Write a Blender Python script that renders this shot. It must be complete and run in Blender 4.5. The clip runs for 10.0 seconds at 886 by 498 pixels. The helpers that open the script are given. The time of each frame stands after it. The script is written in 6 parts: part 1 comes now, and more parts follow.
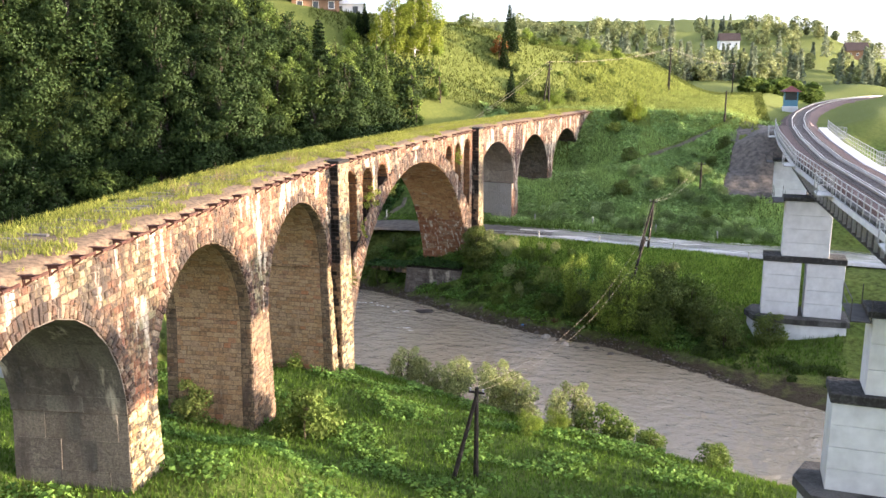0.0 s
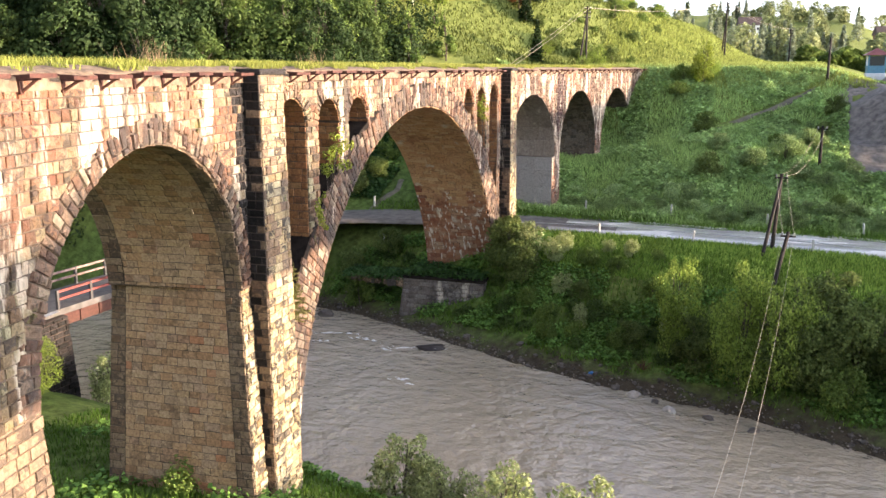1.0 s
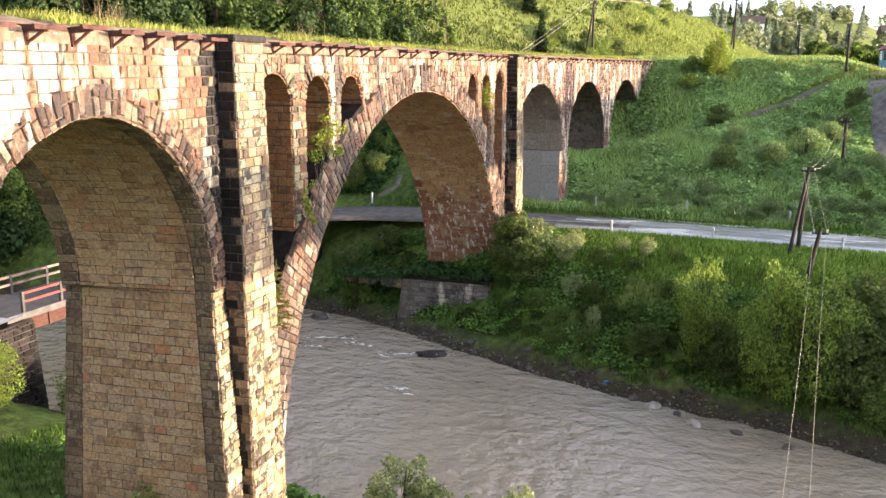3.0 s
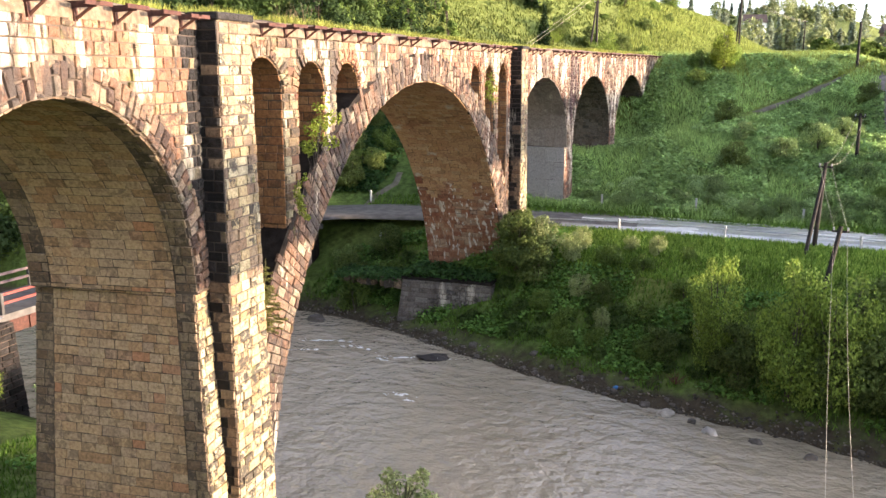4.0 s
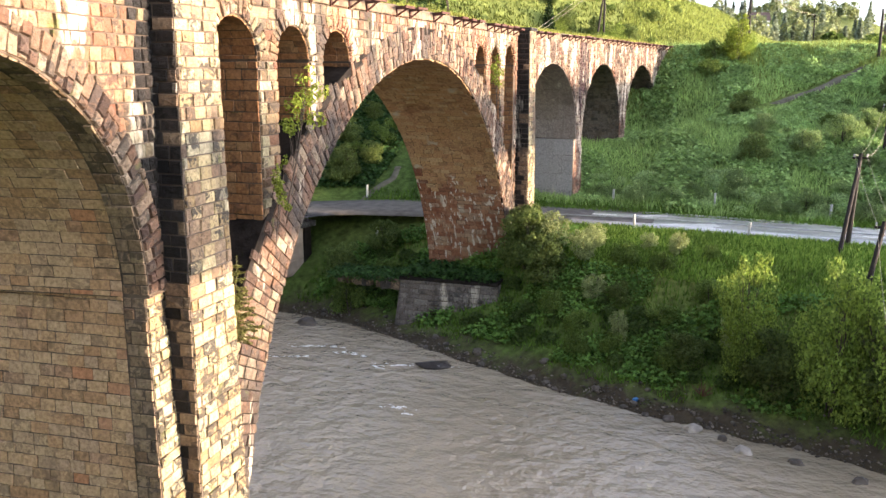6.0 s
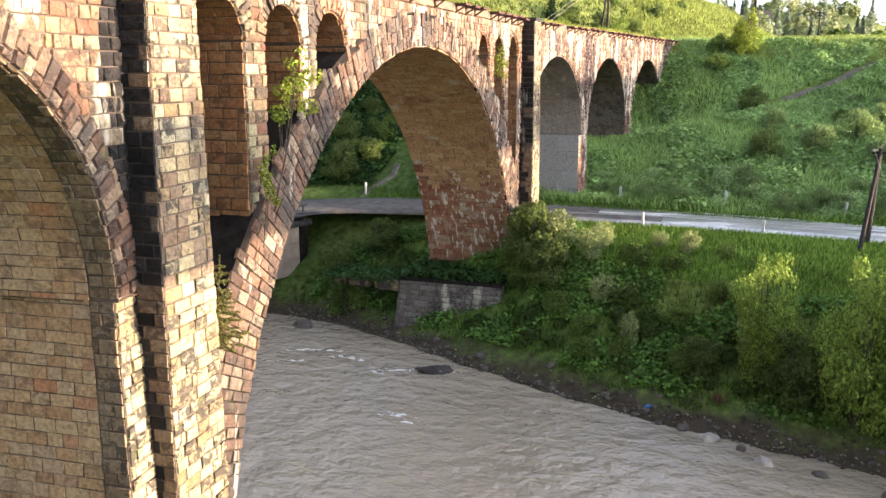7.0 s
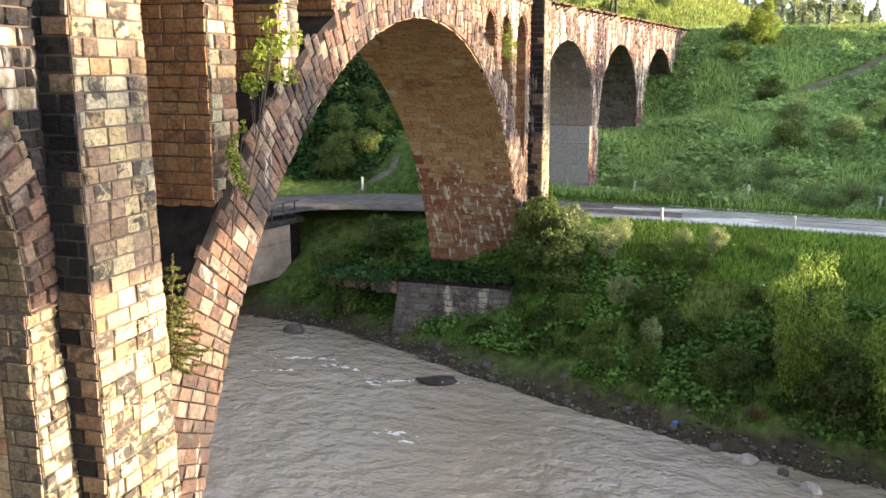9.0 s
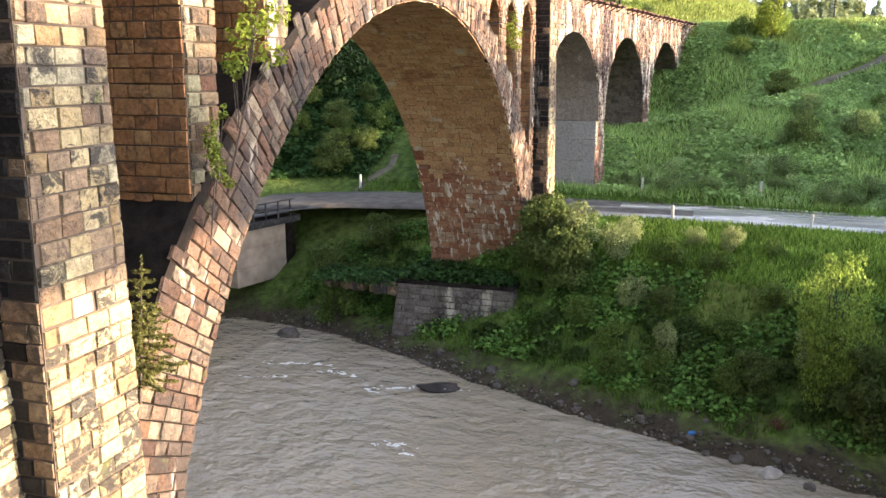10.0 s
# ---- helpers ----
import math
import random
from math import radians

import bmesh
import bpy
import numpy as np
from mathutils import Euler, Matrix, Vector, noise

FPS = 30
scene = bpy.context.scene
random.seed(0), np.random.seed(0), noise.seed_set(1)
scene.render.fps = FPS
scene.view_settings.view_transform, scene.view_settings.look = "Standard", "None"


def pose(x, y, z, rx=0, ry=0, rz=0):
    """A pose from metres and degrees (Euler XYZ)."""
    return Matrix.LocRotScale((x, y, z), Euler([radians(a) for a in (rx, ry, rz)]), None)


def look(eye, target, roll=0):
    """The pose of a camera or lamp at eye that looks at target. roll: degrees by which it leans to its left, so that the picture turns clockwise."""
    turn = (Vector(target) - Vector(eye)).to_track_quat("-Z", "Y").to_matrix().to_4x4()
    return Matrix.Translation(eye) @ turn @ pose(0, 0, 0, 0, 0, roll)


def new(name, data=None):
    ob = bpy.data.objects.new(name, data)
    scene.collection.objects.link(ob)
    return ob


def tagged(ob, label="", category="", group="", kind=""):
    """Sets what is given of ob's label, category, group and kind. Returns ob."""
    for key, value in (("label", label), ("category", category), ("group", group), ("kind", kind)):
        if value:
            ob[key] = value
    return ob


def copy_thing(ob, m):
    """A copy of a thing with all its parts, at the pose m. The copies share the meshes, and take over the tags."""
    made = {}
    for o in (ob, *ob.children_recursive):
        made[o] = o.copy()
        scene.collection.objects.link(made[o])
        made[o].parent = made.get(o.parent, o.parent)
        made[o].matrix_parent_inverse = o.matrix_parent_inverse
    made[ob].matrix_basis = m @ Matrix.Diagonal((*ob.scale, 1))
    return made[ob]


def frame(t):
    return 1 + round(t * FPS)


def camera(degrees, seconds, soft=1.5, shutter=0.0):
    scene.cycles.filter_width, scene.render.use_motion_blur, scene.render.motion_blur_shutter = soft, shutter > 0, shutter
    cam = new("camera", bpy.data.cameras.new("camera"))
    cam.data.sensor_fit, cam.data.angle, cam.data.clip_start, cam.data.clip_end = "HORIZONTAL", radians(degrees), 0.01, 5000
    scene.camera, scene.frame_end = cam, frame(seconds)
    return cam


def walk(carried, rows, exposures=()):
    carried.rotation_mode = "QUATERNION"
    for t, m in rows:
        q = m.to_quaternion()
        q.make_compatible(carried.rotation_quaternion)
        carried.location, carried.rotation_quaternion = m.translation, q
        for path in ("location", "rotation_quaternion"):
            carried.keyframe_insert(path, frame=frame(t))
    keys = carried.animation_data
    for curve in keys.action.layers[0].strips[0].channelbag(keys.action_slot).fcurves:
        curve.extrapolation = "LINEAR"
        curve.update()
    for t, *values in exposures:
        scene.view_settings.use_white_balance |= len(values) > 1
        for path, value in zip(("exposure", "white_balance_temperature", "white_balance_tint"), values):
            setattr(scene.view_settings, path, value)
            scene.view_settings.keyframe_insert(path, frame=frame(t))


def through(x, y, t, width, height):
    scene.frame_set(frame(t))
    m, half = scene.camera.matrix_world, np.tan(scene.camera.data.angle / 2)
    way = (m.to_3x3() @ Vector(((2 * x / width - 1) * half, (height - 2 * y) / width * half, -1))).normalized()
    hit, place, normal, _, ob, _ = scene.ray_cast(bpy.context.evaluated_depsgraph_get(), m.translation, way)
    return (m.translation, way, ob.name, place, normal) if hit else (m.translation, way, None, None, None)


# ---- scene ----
# The flight: eye in metres, then heading, tilt and roll in degrees.
cam = camera(53.96, 10.0)
FLIGHT = [
    (0, -52.73, -24.82, 23.24, -71.66, -11.85, -0.08),
    (0.1, -52.61, -24.77, 23.22, -71.66, -11.85, -0.08),
    (0.2, -51.31, -24.27, 22.94, -71.67, -11.84, -0.07),
    (0.3, -47.77, -22.91, 22.19, -71.70, -11.82, -0.05),
    (0.4, -44.23, -21.54, 21.45, -71.73, -11.80, -0.04),
    (0.5, -40.69, -20.18, 20.70, -71.76, -11.78, -0.02),
    (0.6, -37.14, -18.85, 19.87, -71.80, -11.78, -0.02),
    (0.7, -33.59, -17.53, 19.05, -71.84, -11.78, -0.01),
    (0.8, -30.04, -16.20, 18.22, -71.88, -11.77, -0.01),
    (0.9, -26.57, -14.90, 17.42, -71.91, -11.77, -0.00),
    (1, -25.15, -14.37, 17.09, -71.93, -11.77, 0.00),
    (1.5, -24.26, -14.06, 16.87, -71.92, -11.76, -0.05),
    (2, -23.32, -13.71, 16.61, -71.93, -11.72, -0.04),
    (2.5, -22.45, -13.39, 16.36, -71.94, -11.70, -0.07),
    (4, -19.66, -12.34, 15.65, -71.96, -11.68, -0.04),
    (4.5, -18.71, -12.00, 15.39, -71.96, -11.65, -0.09),
    (5, -17.83, -11.71, 15.15, -71.95, -11.63, -0.13),
    (5.5, -16.89, -11.35, 14.92, -71.99, -11.65, -0.12),
    (7, -14.15, -10.32, 14.26, -72.04, -11.65, -0.07),
    (7.5, -13.25, -9.98, 14.05, -72.06, -11.66, -0.05),
    (8, -12.37, -9.66, 13.86, -72.06, -11.67, -0.02),
    (8.5, -11.49, -9.34, 13.64, -72.08, -11.65, -0.04),
    (9, -10.63, -9.04, 13.45, -72.07, -11.69, -0.02),
    (9.5, -9.75, -8.69, 13.26, -72.11, -11.68, 0.04),
    (10, -8.87, -8.36, 13.06, -72.13, -11.70, 0.05),
]
walk(cam, [(t, pose(x, y, z, 90 + tilt, roll, heading)) for t, x, y, z, heading, tilt, roll in FLIGHT], exposures=[(0.0, 2.17, 5740, 18.0), (10.0, 2.37, 5700, 15.0)])

# Evening light: a low warm sun square to the viaduct, and a pale hazy sky.
SUN_HEIGHT, SUN_SIDE = 5.0, 9.0  # degrees above the horizon, degrees east of the viaduct's normal
world = bpy.data.worlds.new("evening_sky")
scene.world = world
world.use_nodes = True
wn = world.node_tree
sky = wn.nodes.new("ShaderNodeTexSky")
sky.sky_type, sky.sun_disc = "NISHITA", False
sky.sun_elevation, sky.sun_rotation = radians(11), radians(180 - SUN_SIDE)
sky.air_density, sky.dust_density, sky.ozone_density = 0.8, 2.2, 0.6
haze = wn.nodes.new("ShaderNodeHueSaturation")
haze.inputs["Saturation"].default_value = 0.5
wn.links.new(sky.outputs["Color"], haze.inputs["Color"])
wn.links.new(haze.outputs["Color"], wn.nodes["Background"].inputs["Color"])
wn.nodes["Background"].inputs["Strength"].default_value = 0.15
sun = new("sun", bpy.data.lights.new("sun", "SUN"))
sun.data.energy, sun.data.angle, sun.data.color = 4.2, radians(0.6), (1.0, 0.75, 0.47)
sun_way = Vector((math.sin(radians(SUN_SIDE)) * math.cos(radians(SUN_HEIGHT)), -math.cos(radians(SUN_SIDE)) * math.cos(radians(SUN_HEIGHT)), math.sin(radians(SUN_HEIGHT))))
sun.matrix_world = look(sun_way * 100, (0, 0, 0))


# ---- materials ----
class Nodes:
    """A short way to write node materials."""

    def __init__(self, name):
        self.mat = bpy.data.materials.new(name)
        self.mat.use_nodes = True
        self.tree = self.mat.node_tree
        self.bsdf = self.tree.nodes["Principled BSDF"]

    def node(self, kind, **inputs):
        n = self.tree.nodes.new("ShaderNode" + kind)
        for key, value in inputs.items():
            key = key.replace("_", " ")
            if hasattr(value, "is_linked"):
                self.tree.links.new(value, n.inputs[key])
            else:
                n.inputs[key].default_value = value
        return n

    def place(self, scale=(1, 1, 1)):
        geo = self.tree.nodes.new("ShaderNodeNewGeometry")
        m = self.tree.nodes.new("ShaderNodeMapping")
        m.inputs["Scale"].default_value = scale
        self.tree.links.new(geo.outputs["Position"], m.inputs["Vector"])
        return m.outputs["Vector"]

    def noise(self, scale, detail=4.0, stretch=(1, 1, 1), rough=0.55, warp=0.0):
        return self.node("TexNoise", Vector=self.place(stretch), Scale=scale, Detail=detail, Roughness=rough, Distortion=warp).outputs["Fac"]

    def ramp(self, fac, *stops):
        n = self.tree.nodes.new("ShaderNodeValToRGB")
        self.tree.links.new(fac, n.inputs["Fac"])
        e = n.color_ramp.elements
        while len(e) < len(stops):
            e.new(0.5)
        for k, (at, colour) in zip(e, stops):
            k.position = at
            k.color = (*colour, 1.0) if not isinstance(colour, (int, float)) else (colour, colour, colour, 1.0)
        return n.outputs["Color"]

    def mix(self, fac, a, b, how="MIX"):
        n = self.tree.nodes.new("ShaderNodeMix")
        n.data_type, n.blend_type = "RGBA", how
        for key, value in ((0, fac), (6, a), (7, b)):
            if hasattr(value, "is_linked"):
                self.tree.links.new(value, n.inputs[key])
            else:
                n.inputs[key].default_value = value if key == 0 else (*value, 1.0)
        return n.outputs[2]

    def math(self, how, a, b=0.0):
        n = self.tree.nodes.new("ShaderNodeMath")
        n.operation = how
        for key, value in ((0, a), (1, b)):
            if hasattr(value, "is_linked"):
                self.tree.links.new(value, n.inputs[key])
            else:
                n.inputs[key].default_value = value
        return n.outputs[0]

    def island(self):
        return self.tree.nodes.new("ShaderNodeNewGeometry").outputs["Random Per Island"]

    def random(self):
        return self.tree.nodes.new("ShaderNodeObjectInfo").outputs["Random"]

    def finish(self, colour, rough=0.85, bump=None, strength=0.4, distance=0.03, metal=0.0, spec=0.3):
        for key, value in (("Base Color", colour), ("Roughness", rough), ("Metallic", metal), ("Specular IOR Level", spec)):
            if hasattr(value, "is_linked"):
                self.tree.links.new(value, self.bsdf.inputs[key])
            elif key == "Base Color":
                self.bsdf.inputs[key].default_value = (*value, 1.0)
            else:
                self.bsdf.inputs[key].default_value = value
        if bump is not None:
            b = self.node("Bump", Height=bump, Strength=strength, Distance=distance)
            self.tree.links.new(b.outputs["Normal"], self.bsdf.inputs["Normal"])
        return self.mat


def stone(name, stops, stain=(0.05, 0.04, 0.033), stain_from=0.52, lime=0.0, moss=0.0, by_object=False, stretch=(1, 1, 0.35), rust=0.0, blotches=0.8, drips=0.0, clean=0.62):
    """Ashlar: each block its own tone, with streaky stains, lime wash and moss."""
    n = Nodes(name)
    tone = n.random() if by_object else n.island()
    colour = n.ramp(tone, *[(at, tuple(0.44 * v for v in c)) for at, c in stops])
    grain = n.noise(11.0, 8.0, (1, 1, 1), 0.68)
    colour = n.mix(0.75, colour, n.ramp(grain, (0.32, 0.4), (0.68, 1.3)), "MULTIPLY")
    if rust:
        colour = n.mix(n.ramp(n.noise(0.33, 5.0, stretch, 0.65), (0.5 - 0.1 * rust, 0.0), (0.62, 1.0)), colour, n.mix(0.6, colour, (0.34, 0.13, 0.07)))
    streak = n.noise(0.55, 7.0, stretch, 0.68, 0.4)
    colour = n.mix(n.ramp(streak, (stain_from, 0.0), (stain_from + 0.14, 0.92)), colour, stain)
    blotch = n.noise(3.4, 9.0, (1, 1, 1.25), 0.72, 0.9)
    dirt = n.math("MULTIPLY", n.math("SUBTRACT", n.math("FRACT", n.math("MULTIPLY", tone, 7.31)), clean), 0.22)
    colour = n.mix(n.ramp(n.math("ADD", blotch, dirt), (0.515, 0.0), (0.585, 0.9 * blotches)), colour, tuple(0.45 * v + 0.008 for v in stain))
    speck = n.noise(17.0, 5.0, (1, 1, 1), 0.7)
    colour = n.mix(n.ramp(speck, (0.6, 0.0), (0.68, 0.7 * blotches)), colour, tuple(0.6 * v for v in stain))
    if lime:
        wash = n.noise(0.8, 6.0, (1.3, 1.3, 0.3), 0.62, 0.3)
        colour = n.mix(n.ramp(wash, (0.66 - 0.12 * lime, 0.0), (0.72 - 0.1 * lime, 0.85)), colour, (0.46, 0.40, 0.31))
        drip = n.noise(2.4, 5.0, (1, 1, 0.13), 0.6, 0.2)
        colour = n.mix(n.ramp(drip, (0.76 - 0.07 * lime, 0.0), (0.82 - 0.06 * lime, 0.5)), colour, (0.46, 0.40, 0.31))
    if drips:
        run = n.noise(4.6, 4.0, (1, 1, 0.13), 0.55, 0.15)
        colour = n.mix(n.ramp(run, (0.58, 0.0), (0.615, 0.95)), colour, (0.60, 0.52, 0.42))
    if moss:
        colour = n.mix(n.ramp(n.noise(1.7, 5.0), (0.68 - 0.1 * moss, 0.0), (0.76, 0.8)), colour, (0.10, 0.11, 0.025))
    bump = n.math("ADD", n.noise(5.0, 7.0, (1, 1, 1.3), 0.62, 0.4), n.math("MULTIPLY", n.noise(26.0, 5.0), 0.25))
    return n.finish(colour, 0.9, bump, 0.9, 0.1 if blotches > 0.6 else 0.05)


def plain(name, colour, rough=0.7, spread=0.25, scale=6.0, metal=0.0, bump=0.2, spec=0.3):
    n = Nodes(name)
    c = n.mix(1.0, colour, n.ramp(n.noise(scale, 5.0), (0.3, 1 - spread), (0.7, 1 + spread)), "MULTIPLY")
    return n.finish(c, rough, n.noise(scale * 3, 4.0), bump, 0.02, metal, spec)


BEIGE = ((0.0, (0.50, 0.33, 0.18)), (0.2, (0.84, 0.65, 0.39)), (0.45, (0.98, 0.80, 0.52)), (0.65, (0.74, 0.54, 0.31)), (0.85, (0.95, 0.82, 0.58)), (1.0, (0.56, 0.49, 0.38)))
RUSSET = ((0.0, (0.13, 0.07, 0.05)), (0.14, (0.42, 0.25, 0.16)), (0.3, (0.68, 0.55, 0.38)), (0.45, (0.27, 0.14, 0.09)), (0.6, (0.54, 0.39, 0.26)), (0.72, (0.20, 0.11, 0.075)), (0.86, (0.74, 0.62, 0.45)), (1.0, (0.36, 0.22, 0.15)))
REDSTONE = ((0.0, (0.11, 0.065, 0.05)), (0.15, (0.34, 0.18, 0.115)), (0.3, (0.58, 0.40, 0.27)), (0.42, (0.22, 0.12, 0.085)), (0.56, (0.46, 0.26, 0.165)), (0.7, (0.16, 0.09, 0.07)), (0.84, (0.70, 0.54, 0.39)), (1.0, (0.38, 0.22, 0.15)))
REDSTONE = tuple((a, (0.86 * c[0], 0.88 * c[1], 0.82 * c[2])) for a, c in REDSTONE)
OCHRE = ((0.0, (0.40, 0.24, 0.12)), (0.4, (0.50, 0.33, 0.18)), (0.7, (0.44, 0.26, 0.14)), (1.0, (0.54, 0.40, 0.24)))
M_WALL = stone("weathered_ashlar", tuple((a, (0.85 * c[0], 0.94 * c[1], 0.78 * c[2])) for a, c in RUSSET), lime=1.0, rust=0.8, moss=0.35, stain_from=0.5)
BEIGE = tuple((a, (c[0], c[1], 0.86 * c[2])) for a, c in BEIGE)
M_BEIGE = stone("pale_ashlar", BEIGE, stain_from=0.54, moss=0.3, blotches=1.0, clean=0.5)
M_BEIGE_ONE = stone("pale_ashlar_blocks", BEIGE, stain_from=0.54, moss=0.3, blotches=1.0, clean=0.5, by_object=True)
M_PIERFACE = stone("sheltered_ashlar", ((0.0, (0.80, 0.46, 0.23)), (0.35, (1.0, 0.64, 0.34)), (0.7, (1.0, 0.69, 0.40)), (0.9, (0.86, 0.58, 0.36)), (1.0, (0.92, 0.43, 0.21))), stain=(0.15, 0.095, 0.055), stain_from=0.61, lime=0.05, blotches=0.5)
M_RING = stone("red_voussoir_stone", REDSTONE, stain_from=0.47, lime=0.35, moss=0.3)
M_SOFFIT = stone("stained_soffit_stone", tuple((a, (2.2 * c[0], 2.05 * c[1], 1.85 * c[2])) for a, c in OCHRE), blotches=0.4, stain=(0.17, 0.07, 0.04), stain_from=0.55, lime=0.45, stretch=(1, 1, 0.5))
# Soot and the shade beside the pilasters are both put into this black.
M_BLACK = stone("soot_and_shade_ashlar", ((0.0, (0.016, 0.013, 0.011)), (0.5, (0.035, 0.028, 0.023)), (1.0, (0.06, 0.048, 0.04))), lime=0.5, stain_from=0.6)
M_BLACK_ONE = stone("soot_and_shade_blocks", ((0.0, (0.02, 0.016, 0.014)), (0.5, (0.045, 0.036, 0.03)), (1.0, (0.075, 0.06, 0.05))), lime=0.5, stain_from=0.6, by_object=True)
M_RING_ONE = stone("red_voussoir_blocks", REDSTONE, stain_from=0.47, lime=0.35, moss=0.3, by_object=True)
# The sun's warm bounce inside the small arches is put into this colour.
M_SHELTER = stone("bounce_tinted_ashlar", tuple((a, (1.5 * c[0], 1.18 * c[1], 0.88 * c[2])) for a, c in OCHRE), blotches=0.5, stain_from=0.58, lime=0.1)
M_WALL_FAR = stone("patchy_limed_ashlar", tuple((a, (0.80 * c[0], 0.78 * c[1], 0.74 * c[2])) for a, c in RUSSET), lime=1.3, rust=0.4, stain_from=0.48)
M_SOOT = stone("dark_brown_ashlar", ((0.0, (0.24, 0.17, 0.12)), (0.5, (0.42, 0.32, 0.23)), (1.0, (0.32, 0.26, 0.21))), lime=0.2, stain_from=0.5)
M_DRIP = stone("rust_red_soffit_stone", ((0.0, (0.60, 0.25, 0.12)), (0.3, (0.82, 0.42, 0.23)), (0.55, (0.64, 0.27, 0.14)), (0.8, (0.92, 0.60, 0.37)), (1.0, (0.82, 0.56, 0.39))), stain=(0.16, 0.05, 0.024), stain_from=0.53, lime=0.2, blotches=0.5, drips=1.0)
M_QUOIN = stone("rock_faced_quoins", ((0.0, (0.38, 0.24, 0.14)), (0.5, (0.62, 0.44, 0.26)), (1.0, (0.50, 0.35, 0.22))), stain=(0.09, 0.065, 0.048), stain_from=0.53)
M_QUOIN_ONE = stone("rock_faced_blocks", ((0.0, (0.38, 0.24, 0.14)), (0.5, (0.62, 0.44, 0.26)), (1.0, (0.50, 0.35, 0.22))), stain=(0.09, 0.065, 0.048), stain_from=0.53, by_object=True)
M_RENDER = stone("stained_grey_render", ((0.0, (0.36, 0.31, 0.25)), (1.0, (0.44, 0.39, 0.32))), stain=(0.09, 0.075, 0.065), stain_from=0.47, lime=0.5, blotches=0.5)
M_GREY = stone("grey_render", ((0.0, (0.72, 0.65, 0.59)), (1.0, (0.84, 0.77, 0.70))), stain=(0.20, 0.175, 0.15), stain_from=0.58, lime=0.3, blotches=0.4)
M_STREAK = stone("rust_black_streaks", ((0.0, (0.10, 0.045, 0.04)), (0.5, (0.19, 0.085, 0.07)), (1.0, (0.13, 0.07, 0.06))), stain=(0.05, 0.03, 0.028), lime=0.1)
M_BROWNED = stone("browned_grey_render", ((0.0, (0.66, 0.53, 0.42)), (1.0, (0.78, 0.65, 0.53))), stain=(0.15, 0.115, 0.09), stain_from=0.53, lime=0.3, blotches=0.4)
M_MORTAR = plain("brown_mortar", (0.088, 0.066, 0.048), 0.95, 0.5, 1.2)
M_NEARBLACK = plain("near_black_rough_stone", (0.016, 0.0125, 0.010), 0.95, 0.6, 2.5, bump=1.0, spec=0.1)
M_RUST = plain("rusty_iron", (0.075, 0.032, 0.022), 0.75, 0.4, 8.0, 0.3)
M_EARTH = plain("ballast_earth", (0.15, 0.105, 0.065), 0.95, 0.5, 5.0, bump=0.6)
M_SLEEPER = plain("weathered_sleeper_wood", (0.16, 0.14, 0.125), 0.9, 0.4, 9.0)


def ground_material():
    n = Nodes("meadow_ground")
    low = n.noise(0.09, 6.0)
    fine = n.noise(2.2, 6.0)
    c = n.ramp(low, (0.35, (0.07, 0.105, 0.022)), (0.5, (0.10, 0.14, 0.03)), (0.65, (0.15, 0.175, 0.04)))
    c = n.mix(0.8, c, n.ramp(fine, (0.3, 0.35), (0.7, 1.5)), "MULTIPLY")
    z = n.node("SeparateXYZ", Vector=n.place()).outputs["Z"]
    high = n.math("ADD", z, n.math("MULTIPLY", n.noise(0.15, 4.0), 6.0))
    # On high ground the low sun's yellow light is put into the colour.
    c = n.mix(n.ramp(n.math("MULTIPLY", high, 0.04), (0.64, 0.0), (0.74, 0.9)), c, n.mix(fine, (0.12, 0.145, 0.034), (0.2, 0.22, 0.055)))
    edge = n.math("ADD", z, n.math("MULTIPLY", n.noise(0.9, 6.0), 2.0))
    c = n.mix(n.ramp(n.math("MULTIPLY", edge, 0.25), (0.30, 1.0), (0.50, 0.0)), c, n.mix(fine, (0.028, 0.022, 0.014), (0.10, 0.078, 0.05)))
    return n.finish(c, 0.95, n.noise(5.0, 6.0), 0.9, 0.15, spec=0.1)


def water_material():
    n = Nodes("muddy_river_water")
    ripple = n.noise(1.35, 3.0, (1.0, 0.75, 1), 0.55)
    small = n.noise(5.0, 3.0, (1.0, 0.7, 1), 0.55)
    swell = n.noise(0.3, 2.0, (1, 0.5, 1))
    height = n.math("ADD", n.math("ADD", ripple, n.math("MULTIPLY", small, 0.2)), n.math("MULTIPLY", swell, 0.6))
    c = n.mix(n.noise(0.12, 4.0), (0.275, 0.225, 0.155), (0.365, 0.305, 0.215))
    return n.finish(c, 0.05, height, 0.72, 0.42, spec=1.0)


M_GROUND, M_WATER = ground_material(), water_material()


def road_material():
    n = Nodes("wet_glare_asphalt")
    wet = n.noise(0.35, 5.0, (1.6, 0.5, 1))
    # The sky's glare on the wet road is put into these pale colours.
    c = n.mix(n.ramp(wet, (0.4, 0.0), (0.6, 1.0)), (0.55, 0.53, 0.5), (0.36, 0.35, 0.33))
    c = n.mix(0.7, c, n.ramp(n.noise(7.0, 5.0), (0.3, 0.7), (0.7, 1.2)), "MULTIPLY")
    return n.finish(c, n.ramp(wet, (0.38, 0.3), (0.58, 0.05)), n.noise(20.0, 3.0), 0.08, 0.01, spec=0.9)


